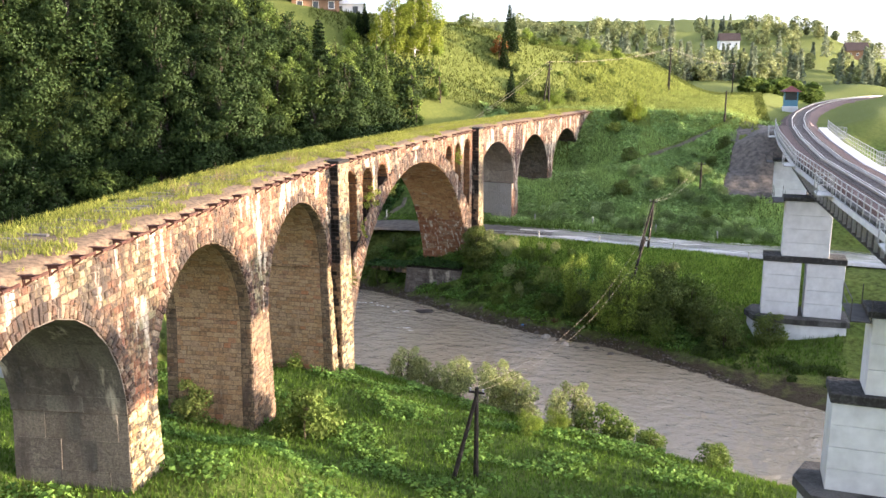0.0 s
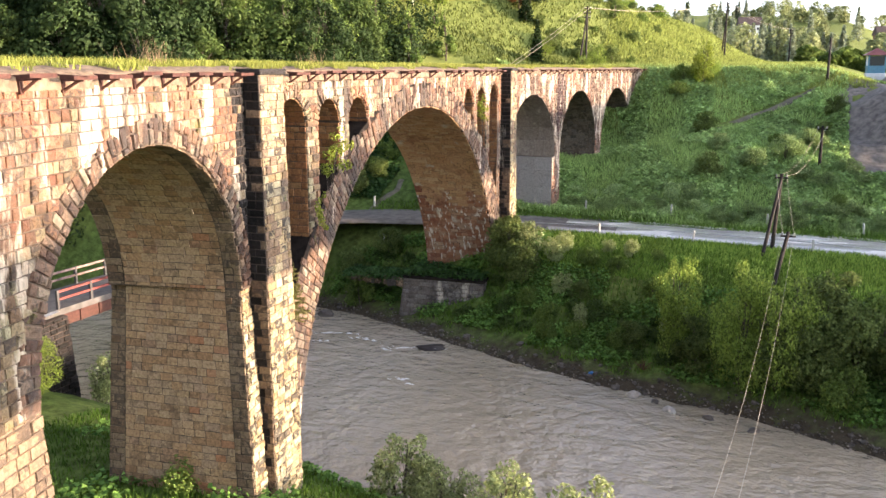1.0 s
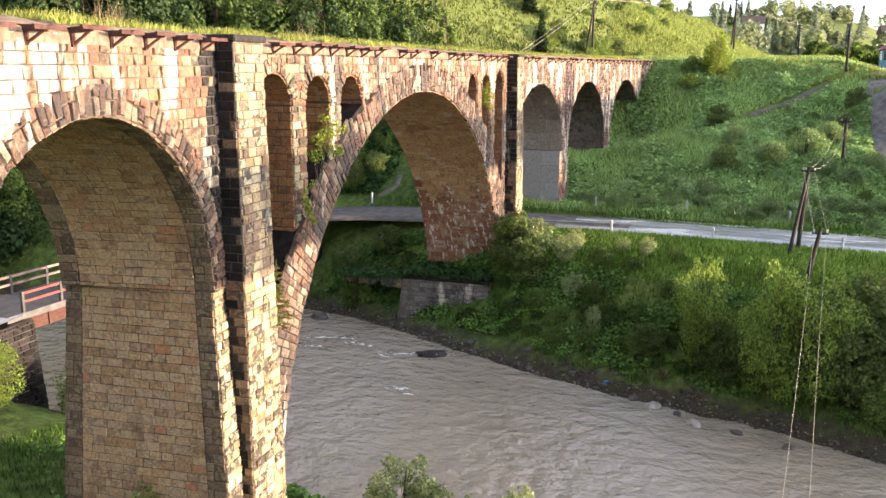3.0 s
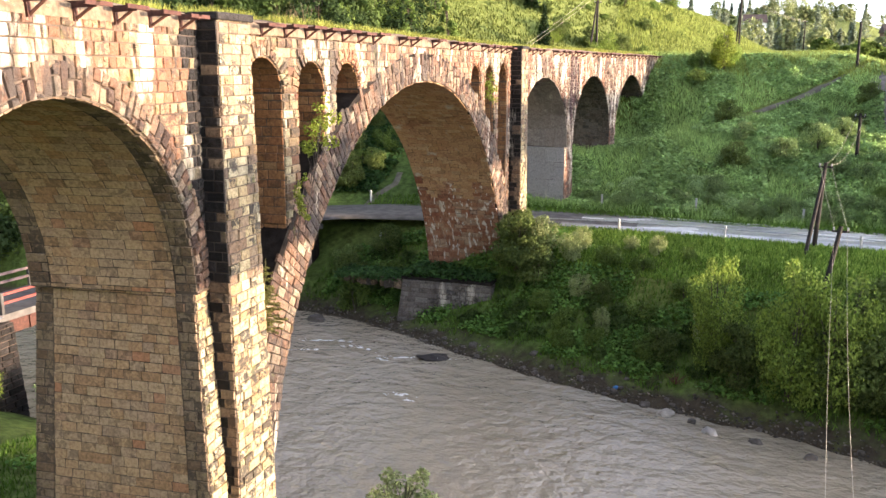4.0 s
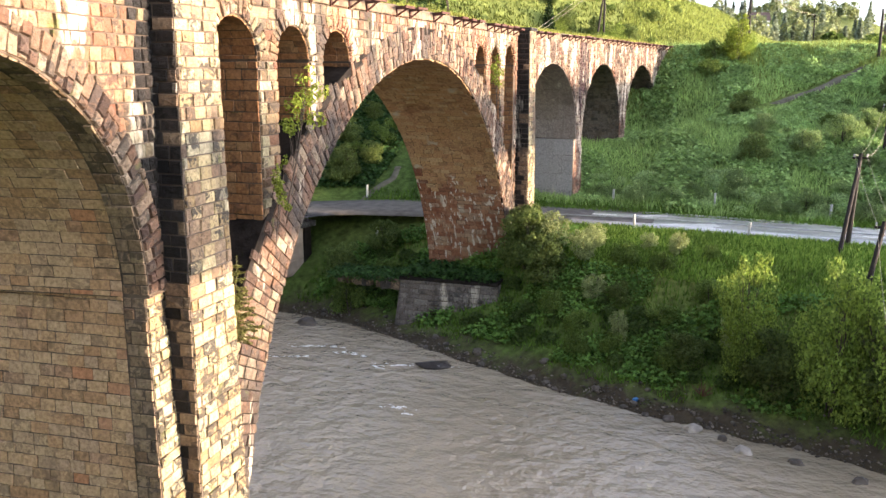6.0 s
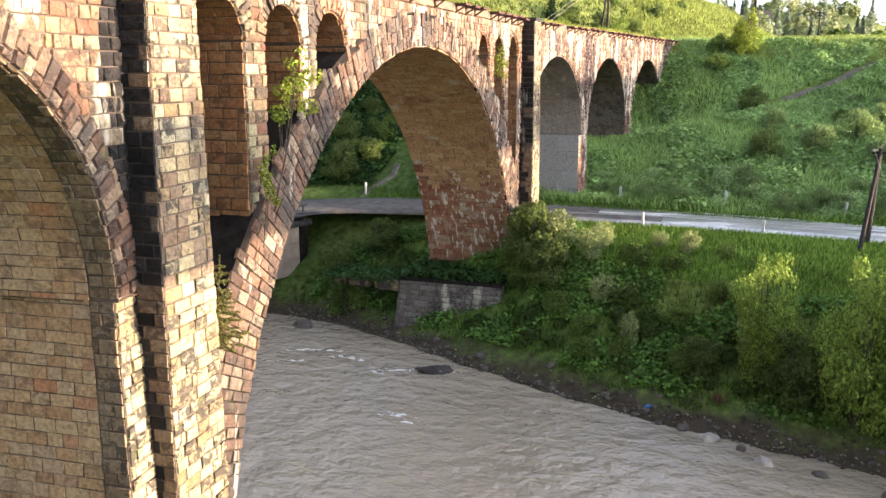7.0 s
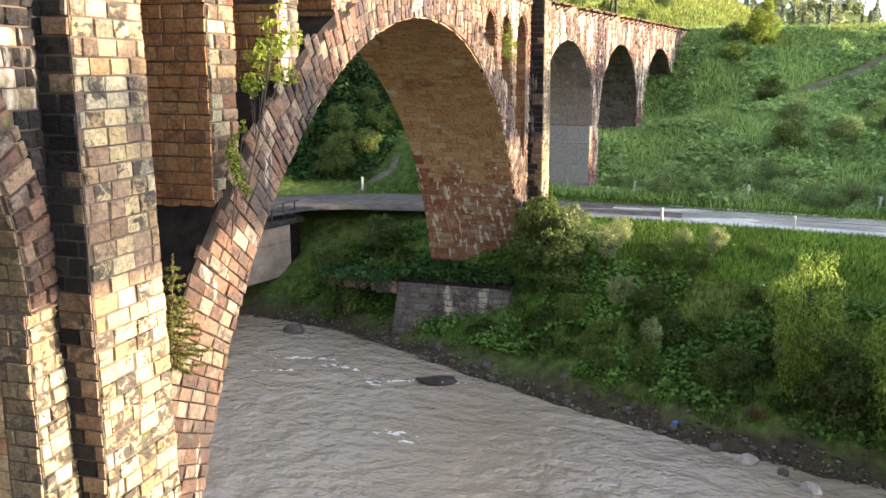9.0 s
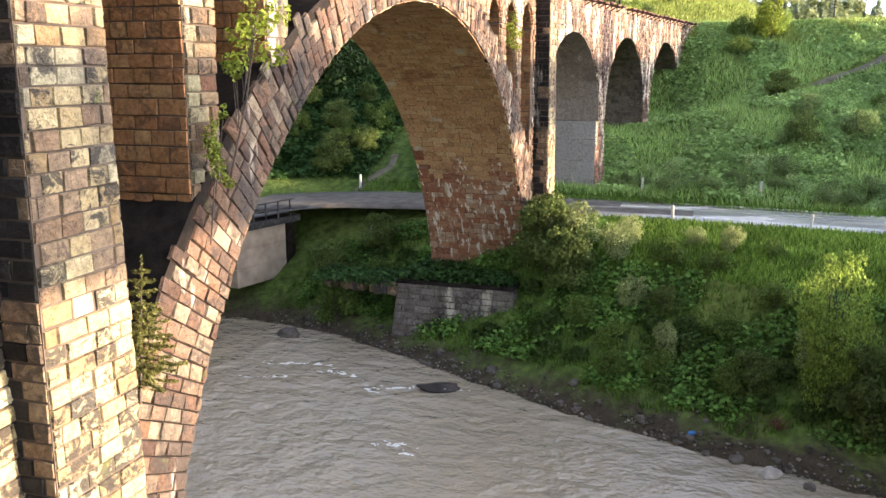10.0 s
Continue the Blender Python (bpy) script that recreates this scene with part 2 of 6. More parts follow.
M_ROAD = road_material()
# Dull copy for drier stretches; the missing sky reflection is in its dark colour.
M_ROADDULL = plain("dull_worn_asphalt", (0.11, 0.10, 0.09), 0.9, 0.35, 1.5, spec=0.15)
M_CONCRETE = plain("whitewashed_concrete", (0.62, 0.62, 0.62), 0.8, 0.12, 1.5)
M_STEEL = plain("galvanised_steel", (0.42, 0.42, 0.41), 0.5, 0.2, 4.0, 0.4)
M_DARK = plain("dark_girder_steel", (0.07, 0.065, 0.06), 0.6, 0.4, 2.0, 0.2)
M_CAP = stone("stained_concrete", ((0.0, (0.2, 0.19, 0.18)), (1.0, (0.3, 0.29, 0.27))), stain=(0.03, 0.028, 0.025), stain_from=0.46)
M_RAIL = plain("polished_rail_steel", (0.55, 0.53, 0.5), 0.35, 0.1, 3.0, 0.8)
M_BALLAST = plain("brown_ballast", (0.13, 0.09, 0.08), 0.95, 0.5, 14.0, bump=0.8)
M_GRAVEL = plain("grey_gravel", (0.15, 0.13, 0.11), 0.95, 0.45, 2.0, bump=0.8)
M_POLE = plain("creosoted_pole_wood", (0.026, 0.02, 0.016), 0.85, 0.4, 5.0)
M_POST = plain("white_post_paint", (0.5, 0.48, 0.44), 0.8, 0.25, 7.0)
M_CABLE = plain("pale_cable", (0.36, 0.31, 0.23), 0.5, 0.1, 3.0)
M_REDRAIL = plain("faded_red_paint", (0.17, 0.04, 0.03), 0.6, 0.3, 4.0)
M_FARRAIL = plain("peeling_rail_paint", (0.22, 0.15, 0.12), 0.6, 0.7, 1.5)
M_CAST = plain("cast_beige_concrete", (0.36, 0.29, 0.22), 0.85, 0.3, 1.2)
M_ROOF = plain("red_roof_sheet", (0.17, 0.055, 0.05), 0.6, 0.2, 2.0)
M_BROWNROOF = plain("brown_roof_boards", (0.085, 0.06, 0.05), 0.8, 0.3, 3.0)
M_BLUE = plain("blue_paint", (0.10, 0.22, 0.30), 0.6, 0.15, 4.0)
M_WHITEHOUSE = plain("white_plaster", (0.8, 0.79, 0.76), 0.8, 0.06, 1.0)
M_LOGHOUSE = plain("brown_log_wall", (0.22, 0.13, 0.075), 0.8, 0.25, 3.0)
M_GLASS = plain("dark_window_glass", (0.03, 0.035, 0.04), 0.12, 0.1, 1.0, bump=0.0, spec=0.6)
M_PALEROCK = plain("pale_dry_rock", (0.34, 0.30, 0.25), 0.85, 0.3, 4.0, bump=0.8)
M_ROCK = plain("wet_grey_rock", (0.085, 0.07, 0.055), 0.6, 0.4, 4.0, bump=0.8)
pebble = Nodes("mixed_pebbles")
M_PEBBLE = pebble.finish(pebble.ramp(pebble.island(), (0.0, (0.03, 0.023, 0.016)), (0.7, (0.085, 0.068, 0.05)), (1.0, (0.24, 0.20, 0.16))), 0.7, pebble.noise(9.0), 0.3, 0.02)
M_LOG = plain("wet_black_driftwood", (0.03, 0.024, 0.02), 0.5, 0.4, 6.0)
M_FOAM = plain("river_foam", (0.66, 0.63, 0.57), 0.8, 0.1, 6.0)
M_FOOTING = stone("white_streaked_footing", ((0.0, (0.30, 0.25, 0.20)), (1.0, (0.45, 0.39, 0.33))), lime=0.9, stain_from=0.5)


def leaf(name, dark, light, through=0.35, rough=0.55):
    """Foliage: each leaf its own green, letting some light through."""
    n = Nodes(name)
    c = n.ramp(n.island(), (0.0, dark), (0.6, light), (1.0, tuple(min(1.0, 1.25 * v) for v in light)))
    c = n.mix(0.6, c, n.ramp(n.random(), (0.0, 0.75), (1.0, 1.2)), "MULTIPLY")
    c = n.mix(0.6, c, n.ramp(n.noise(0.35, 3.0), (0.3, 0.65), (0.7, 1.25)), "MULTIPLY")
    n.finish(c, rough, spec=0.06)
    t = n.node("BsdfTranslucent", Color=c)
    m = n.tree.nodes.new("ShaderNodeMixShader")
    m.inputs["Fac"].default_value = through
    n.tree.links.new(n.bsdf.outputs[0], m.inputs[1])
    n.tree.links.new(t.outputs[0], m.inputs[2])
    n.tree.links.new(m.outputs[0], n.tree.nodes["Material Output"].inputs["Surface"])
    return n.mat


M_LEAF_MID = leaf("mid_green_leaves", (0.039, 0.064, 0.0156), (0.078, 0.113, 0.0273), 0.35)
# The sunlight on the flat is put into this bright yellow-green.
M_FLAT = leaf("sun_toned_flat_grass", (0.15, 0.18, 0.04), (0.27, 0.31, 0.075), 0.4)
M_SPUR = leaf("hillside_grass", (0.051, 0.072, 0.0132), (0.12, 0.141, 0.03), 0.35)
# The shade over the wood is partly put into this dark green.
M_LEAF = leaf("shaded_forest_leaves", (0.0203, 0.0362, 0.0116), (0.0398, 0.0636, 0.0188), 0.3)
M_SLOPEGRASS = leaf("pale_slope_grass", (0.185, 0.28, 0.085), (0.40, 0.54, 0.17), 0.4)
M_LAWN = leaf("short_meadow_grass", (0.127, 0.198, 0.0292), (0.243, 0.346, 0.0583), 0.4)
M_NETTLE = leaf("fresh_slope_leaves", (0.19, 0.285, 0.09), (0.41, 0.57, 0.19), 0.4)
M_LEAF_FOOT = leaf("soft_scrub_leaves", (0.20, 0.285, 0.115), (0.42, 0.54, 0.22), 0.4)
M_LEAF_SCRUB = leaf("scrub_bush_leaves", (0.11, 0.165, 0.06), (0.25, 0.33, 0.12), 0.4)
M_LEAF_PALE = leaf("young_pale_leaves", (0.072, 0.112, 0.024), (0.152, 0.208, 0.044))
M_LEAF_GOLD = leaf("yellow_green_leaves", (0.118, 0.155, 0.0155), (0.223, 0.267, 0.0372), 0.45)
M_LEAF_TIP = leaf("olive_yellow_leaves", (0.105, 0.152, 0.0303), (0.244, 0.321, 0.0554), 0.45)
M_LEAF_RUST = leaf("orange_spring_leaves", (0.175, 0.07, 0.021), (0.294, 0.14, 0.042))
M_LEAF_GREY = leaf("grey_willow_leaves", (0.168, 0.204, 0.084), (0.324, 0.36, 0.144), 0.45)
# Distance haze is put into these two pale leaf colours.
M_HAZED_SPRUCE = leaf("hazed_spruce_needles", (0.15, 0.18, 0.12), (0.24, 0.27, 0.173), 0.4)
M_HAZED_LEAF = leaf("hazed_far_leaves", (0.176, 0.203, 0.0945), (0.311, 0.338, 0.149), 0.4)
M_NEEDLE = leaf("spruce_needles", (0.012, 0.026, 0.010), (0.03, 0.05, 0.016), 0.1)
M_GRASS = leaf("meadow_grass", (0.045, 0.09, 0.012), (0.12, 0.20, 0.028), 0.35)
M_DRYGRASS = leaf("sunlit_deck_grass", (0.141, 0.174, 0.0325), (0.305, 0.315, 0.0651), 0.4)
M_HERB = leaf("butterbur_leaves", (0.066, 0.132, 0.0264), (0.168, 0.282, 0.0576), 0.3)
M_IVY = leaf("dark_ivy_leaves", (0.022, 0.05, 0.014), (0.06, 0.115, 0.03), 0.25)
M_STRAW = leaf("dry_straw", (0.175, 0.119, 0.063), (0.294, 0.217, 0.126), 0.3)
M_BARK = plain("grey_brown_bark", (0.085, 0.065, 0.05), 0.9, 0.4, 8.0)
M_BIRCH = plain("pale_birch_bark", (0.5, 0.47, 0.42), 0.8, 0.4, 4.0)
M_SHRUB = leaf("shrub_leaves", (0.0723, 0.101, 0.0289), (0.16, 0.201, 0.0542), 0.45)
M_OLIVE = leaf("olive_needles", (0.07, 0.075, 0.02), (0.16, 0.155, 0.045), 0.2)
M_PATH = plain("trodden_earth", (0.12, 0.105, 0.072), 0.95, 0.3, 2.0, bump=0.5)


# ---- helpers for meshes ----
def finish(name, verts, faces, material, parent=None, smooth=False, label=""):
    """One mesh object out of vertices and faces."""
    me = bpy.data.meshes.new(name)
    me.from_pydata([tuple(v) for v in verts], [], faces)
    me.update()
    for m in material if isinstance(material, (list, tuple)) else [material]:
        me.materials.append(m)
    if smooth:
        me.polygons.foreach_set("use_smooth", [True] * len(me.polygons))
    ob = new(name, me)
    if parent is not None:
        ob.parent = parent
    if label:
        ob["label"] = label
    return ob


def part(name, bm, material, parent, label=""):
    """Links a bmesh as one mesh object under a thing or a part."""
    me = bpy.data.meshes.new(name)
    bm.to_mesh(me)
    bm.free()
    for m in material if isinstance(material, (list, tuple)) else [material]:
        me.materials.append(m)
    ob = new(name, me)
    if parent is not None:
        ob.parent = parent
    if label:
        ob["label"] = label
    return ob


def thing(name, label, category, at=(0, 0, 0), turn=0.0, group="", kind=""):
    """An empty at a thing's base, for its parts."""
    e = new(name)
    e.matrix_basis = pose(*at, 0, 0, turn)
    e.empty_display_size = 0.2
    return tagged(e, label, category, group, kind)


def box(bm, lo, hi, m=None, bevel=0.0):
    """Adds a box between two corners to a bmesh, moved by m."""
    made = bmesh.ops.create_cube(bm, size=1.0)["verts"]
    c, s = (Vector(lo) + Vector(hi)) / 2, Vector(hi) - Vector(lo)
    for v in made:
        v.co = Vector((v.co.x * s.x, v.co.y * s.y, v.co.z * s.z)) + c
    if bevel:
        edges = {e for v in made for e in v.link_edges}
        out = bmesh.ops.bevel(bm, geom=list(edges), offset=bevel, segments=1, affect="EDGES")
        made = list({v for f in out["faces"] for v in f.verts} | {v for v in made if v.is_valid})
    if m is not None:
        bmesh.ops.transform(bm, matrix=m, verts=made)
    return made


def rod(bm, a, b, r0, r1=None, sides=8):
    """Adds a tapered round bar from a to b."""
    a, b = Vector(a), Vector(b)
    r1 = r0 if r1 is None else r1
    made = bmesh.ops.create_cone(bm, cap_ends=True, segments=sides, radius1=r0, radius2=r1, depth=(b - a).length)["verts"]
    turn = (b - a).to_track_quat("Z", "Y").to_matrix().to_4x4()
    bmesh.ops.transform(bm, matrix=Matrix.Translation((a + b) / 2) @ turn, verts=made)
    return made


# ---- the land ----
RIVER_Y = [-340, -102, -51, -31.5, -27.2, -21.3, -16.2, -10.2, -5.1, 1.7, 6.8, 11, 17, 25, 38, 60, 102, 220, 600]
RIVER_L = [-136, -42, -12, -4.7, -3.6, -1.7, -0.5, 1.4, 3.6, 6.2, 8.0, 9, 10.2, 9.4, 5, -5, -34, -119, -340]
RIVER_R = [-102, -19, 1.7, 9.4, 11.6, 15.5, 18.2, 20, 21.8, 25.2, 28, 29.8, 30.6, 30.6, 28, 20, -5, -85, -300]


def smooth(t):
    t = np.clip(t, 0, 1)
    return t * t * (3 - 2 * t)


def bumps(x, y, size, seed):
    """Cheap smooth unevenness between about -1 and 1."""
    r = np.random.RandomState(seed)
    out = 0
    for k in range(6):
        a, p = r.uniform(0, 6.28), r.uniform(0, 6.28)
        w = size * r.uniform(0.6, 1.6)
        out = out + np.sin((x * np.cos(a) + y * np.sin(a)) * 6.28 / w + p)
    return out / 3.2


ROAD_Y = [-300, -120, -60, -30, -21, -10, 0, 6, 12, 17, 22]
ROAD_X = [10, 27, 34, 36.2, 37.0, 38.6, 39.4, 39.6, 38.6, 36.0, 31.0]


def road_off(x, y):
    """How far a place lies from the road's middle, across it."""
    return np.where(y < 22, np.abs(x - np.interp(y, ROAD_Y, ROAD_X)), 99.0)


TRACK_X = [-80, -45, -20, 0, 22, 44, 62, 80, 98, 115, 134, 153, 170, 187, 220, 260]
TRACK_Y = [-40.6, -37.6, -35.5, -33.85, -32.35, -32.1, -32.4, -33.3, -34.9, -37.2, -40.2, -44.2, -49.3, -56, -74, -108]


def land(x, y):
    """The height of the ground."""
    x, y = np.asarray(x, float), np.asarray(y, float)
    left, right = np.interp(y, RIVER_Y, RIVER_L), np.interp(y, RIVER_Y, RIVER_R)
    # near bank: a low shelf, then a terrace that climbs to the near end
    d = left - x
    near = np.interp(d, [-6, -1, 0, 1.5, 4, 8, 13, 18, 22, 28, 34, 50, 100], [-1.5, -0.6, 0.0, 0.9, 1.9, 2.6, 3.0, 3.5, 4.4, 5.9, 7.0, 8.5, 11])
    # far bank: steep, then a meadow, and the slope of the railway
    d = x - right
    wide = 1 + 1.45 * smooth((-y - 19) / 11)  # the bank is broader by the new piers
    far = np.interp(d / np.where(d > 0, wide, 1), [-6, -1, 0, 1.2, 3.5, 7.5, 10, 14], [-1.5, -0.6, 0.0, 0.5, 1.7, 4.4, 5.1, 5.4])
    slope = np.interp(x, [42.5, 43.5, 51, 57, 64.6, 70, 75, 80, 120, 255], [0, 0.3, 3.2, 4.8, 6.3, 9.0, 11.3, 11.6, 12.0, 12.6])
    slope = slope - (1.3 + 0.9 * smooth((x - 54) / 8)) * smooth((x - 43) / 4) * smooth((73 - x) / 8) * np.exp(-((y + 1.5) / 7.0) ** 2)
    slope = slope * (0.3 + 0.7 * smooth((y + 100) / 48))
    far = far + slope * smooth((d - 7 * wide) / 7)
    z = np.where(d > -1.0, far, np.where(left - x > -1.0, near, -1.4))
    # unseen low rise down the valley's sunny side, added to shade the far bank
    z = z + 4.4 * smooth((-y - 38) / 18) * smooth((d - 5) / 9) * smooth((62 - x) / 14) * smooth((x - 8) / 8)
    # unseen knoll across the river, far down the valley, added to shade the meadow
    z = z + 6.5 * smooth((x + 15) / 5) * smooth((-2 - x) / 5) * smooth((-y - 82) / 8) * smooth((y + 118) / 8)
    # a grassy mound between the piers
    z = z + 1.1 * np.exp(-(((x + 21.5) / 4.0) ** 2) - ((y + 5.0) / 3.4) ** 2)
    # the wooded hill behind, falling to a grassy spur
    foot = np.interp(x, [-170, -34, 8, 24, 32, 38, 50, 72, 84, 92, 100, 116, 133, 150, 170, 200], [26, 31, 44, 34, 20, 15, 12, 8, 2, -6, -12, -18, -22, -21, -14, 0])
    top = np.interp(x, [-170, -34, 25, 55, 68, 84, 100, 116, 133, 150, 175, 205], [50, 44, 36, 28.5, 20.5, 14.8, 11.2, 9.4, 8.4, 7.6, 5, 0])
    run = np.interp(x, [-170, 0, 51, 72, 84, 100, 125, 195], [72, 72, 60, 48, 34, 23, 20, 20])
    hill = top * smooth((y - foot) / run) * smooth((y - 22) / 12 + np.clip((x - 26) / 10, 0, 5))
    z = z + hill
    # the causeway of the road to its bridge, and the bank that carries the new track
    middle = np.interp(x, [-80, -15, 8, 12], [15, 17, 19.4, 19.4])
    steep = np.interp(x, [0, 5.5], [0, 1])
    bank = 4.85 - (0.7 + 3.5 * steep) * np.maximum(np.abs(y - middle) - 3.2 + 1.9 * steep, 0)
    z = np.where(x < 9.5, np.maximum(z, np.where(bank > 1.5, bank, -9)), z)
    middle = np.interp(x, TRACK_X, TRACK_Y)
    bank = np.minimum(15.2, 15.2 - 0.62 * np.maximum(np.abs(y - middle) - 4.6, 0)) - 0.75 * np.maximum(64 - x, 0)
    z = np.where(x > 44, np.maximum(z, bank), z)
    z = np.where(x > 64, np.minimum(z, 15.25 + 0.3 * np.maximum(np.abs(y - middle) - 4.2, 0)), z)
    # far country
    away = np.hypot(x - 50, y)
    z = z + np.where(x > 128, 26.5 * smooth((away - 210) / 260), 0) * smooth((y + 150) / 90) + 50 * smooth((away - 600) / 800) * smooth((y + 300) / 300)
    flat = smooth((road_off(x, y) - 3.4) / 2.0)
    z = z + flat * (np.where((d > 3) | (left - x > 3), bumps(x, y, 8, 3) * 0.12 + bumps(x, y, 2.6, 4) * 0.05, 0) + bumps(x, y, 50, 5) * 1.0 * smooth((away - 95) / 50))
    shore = np.exp(-((d - 1.4) / 1.3) ** 2)
    z = z + shore * (0.14 * bumps(x, y, 2.2, 61) + 0.08 * bumps(x, y, 1.1, 62))
    return z


def bare(x, y):
    """Where the bank beside the abutment is bare gravel."""
    return (x > 51) & (x < 75) & (y < -24.5 + 0.08 * (60 - x)) & (y > -33)


def axis(*runs):
    out = []
    for a, b, step in runs:
        out += list(np.arange(a, b, step))
    return np.array(out + [runs[-1][1]])


gx = axis((-1800, -400, 200), (-400, -90, 20), (-90, -45, 3), (-45, 62, 0.7), (62, 115, 1.6), (115, 260, 5), (260, 600, 14), (600, 2500, 150))
gy = axis((-1800, -400, 200), (-400, -90, 20), (-90, -45, 4), (-45, 45, 0.7), (45, 115, 2.2), (115, 260, 7), (260, 800, 28), (800, 2500, 200))
X, Y = np.meshgrid(gx, gy)
Z = land(X, Y)
nx = len(gx)
verts = np.stack([X, Y, Z], -1).reshape(-1, 3)
faces = [(j * nx + i, j * nx + i + 1, (j + 1) * nx + i + 1, (j + 1) * nx + i) for j in range(len(gy) - 1) for i in range(nx - 1)]
ground = tagged(finish("ground", verts, faces, M_GROUND, smooth=True), "uneven grassy river valley ground with muddy banks", "ground", kind="structure")

wy = axis((-340, -51, 10), (-51, -36, 1.5), (-36, 30, 0.3), (30, 60, 1.5), (60, 600, 15))
verts, faces, across = [], [], 110
for y in wy:
    a, b = np.interp(y, RIVER_Y, RIVER_L) - 3, np.interp(y, RIVER_Y, RIVER_R) + 3
    for k in range(across + 1):
        x = a + (b - a) * k / across
        chop = 0.0
        if -37 < y < 31:
            chop = 0.05 * noise.noise((x * 0.9, y * 0.6, 0.0)) + 0.035 * noise.noise((x * 1.9 + y * 0.5, y * 1.2, 5.0)) + 0.02 * abs(noise.noise((x * 4.1, y * 2.6, 9.0)))
        verts.append((x, y, chop))
for j in range(len(wy) - 1):
    faces += [(j * (across + 1) + k, j * (across + 1) + k + 1, (j + 1) * (across + 1) + k + 1, (j + 1) * (across + 1) + k) for k in range(across)]
water = tagged(finish("water", verts, faces, M_WATER, smooth=True), "brown muddy river water with choppy ripples", "water", kind="structure")

# the road along the far bank, through the first far arch
verts, faces = [], []
ry = axis((-300, -60, 20), (-60, 18, 1.0))
for y in ry:
    x = np.interp(y, ROAD_Y, ROAD_X)
    for off, up in ((-2.45, -0.12), (-2.4, 0.05), (-1.0, 0.08), (0.7, 0.1), (2.2, 0.08), (3.7, 0.05), (3.75, -0.12)):
        verts.append((x + off, y, 5.42 + up))
for j in range(len(ry) - 1):
    faces += [(j * 7 + k, j * 7 + k + 1, j * 7 + 8 + k, j * 7 + 7 + k) for k in range(6)]
road = tagged(finish("road", verts, faces, [M_ROAD, M_ROADDULL], smooth=True), "narrow worn asphalt valley road, wet and shiny", "road", kind="structure")
# By the arch the dark copy takes over, as if no sky were mirrored.
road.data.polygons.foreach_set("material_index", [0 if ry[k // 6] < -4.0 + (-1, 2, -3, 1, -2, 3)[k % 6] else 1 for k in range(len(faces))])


# ---- the old stone viaduct ----
viaduct = thing("stone_viaduct", "old weathered stone arch railway viaduct over the river", "viaduct", (0, 0, 0))
WALL, BACK, TOP = 0.72, 5.6, 16.85  # front and back of the walls, their top
MID, SPAN, OUT, DROP = 17.82, 15.12, 18.33, 2.0  # the great arch: centre, inner radius, and the larger circle of its back, which sits lower
LEFT_NODES = [(0.5, 0.72), (-12.3, -0.85), (-25.05, -2.85), (-37.75, -5.45), (-50.2, -8.7)]
RIGHT_NODES = [(35.4, 0.72), (46.4, -0.85), (58.5, -2.55), (70.7, -4.35)]
ARCH_R, ARCH_Z, ARCH_RING = 5.24, 9.88, 0.72
SMALL = [(3.5, 1.12), (6.6, 1.0), (9.5, 1.0), (26.15, 1.0), (29.05, 1.0), (32.14, 1.12)]  # small spandrel arches
SMALL_Z = 14.9
rng = random.Random(7)


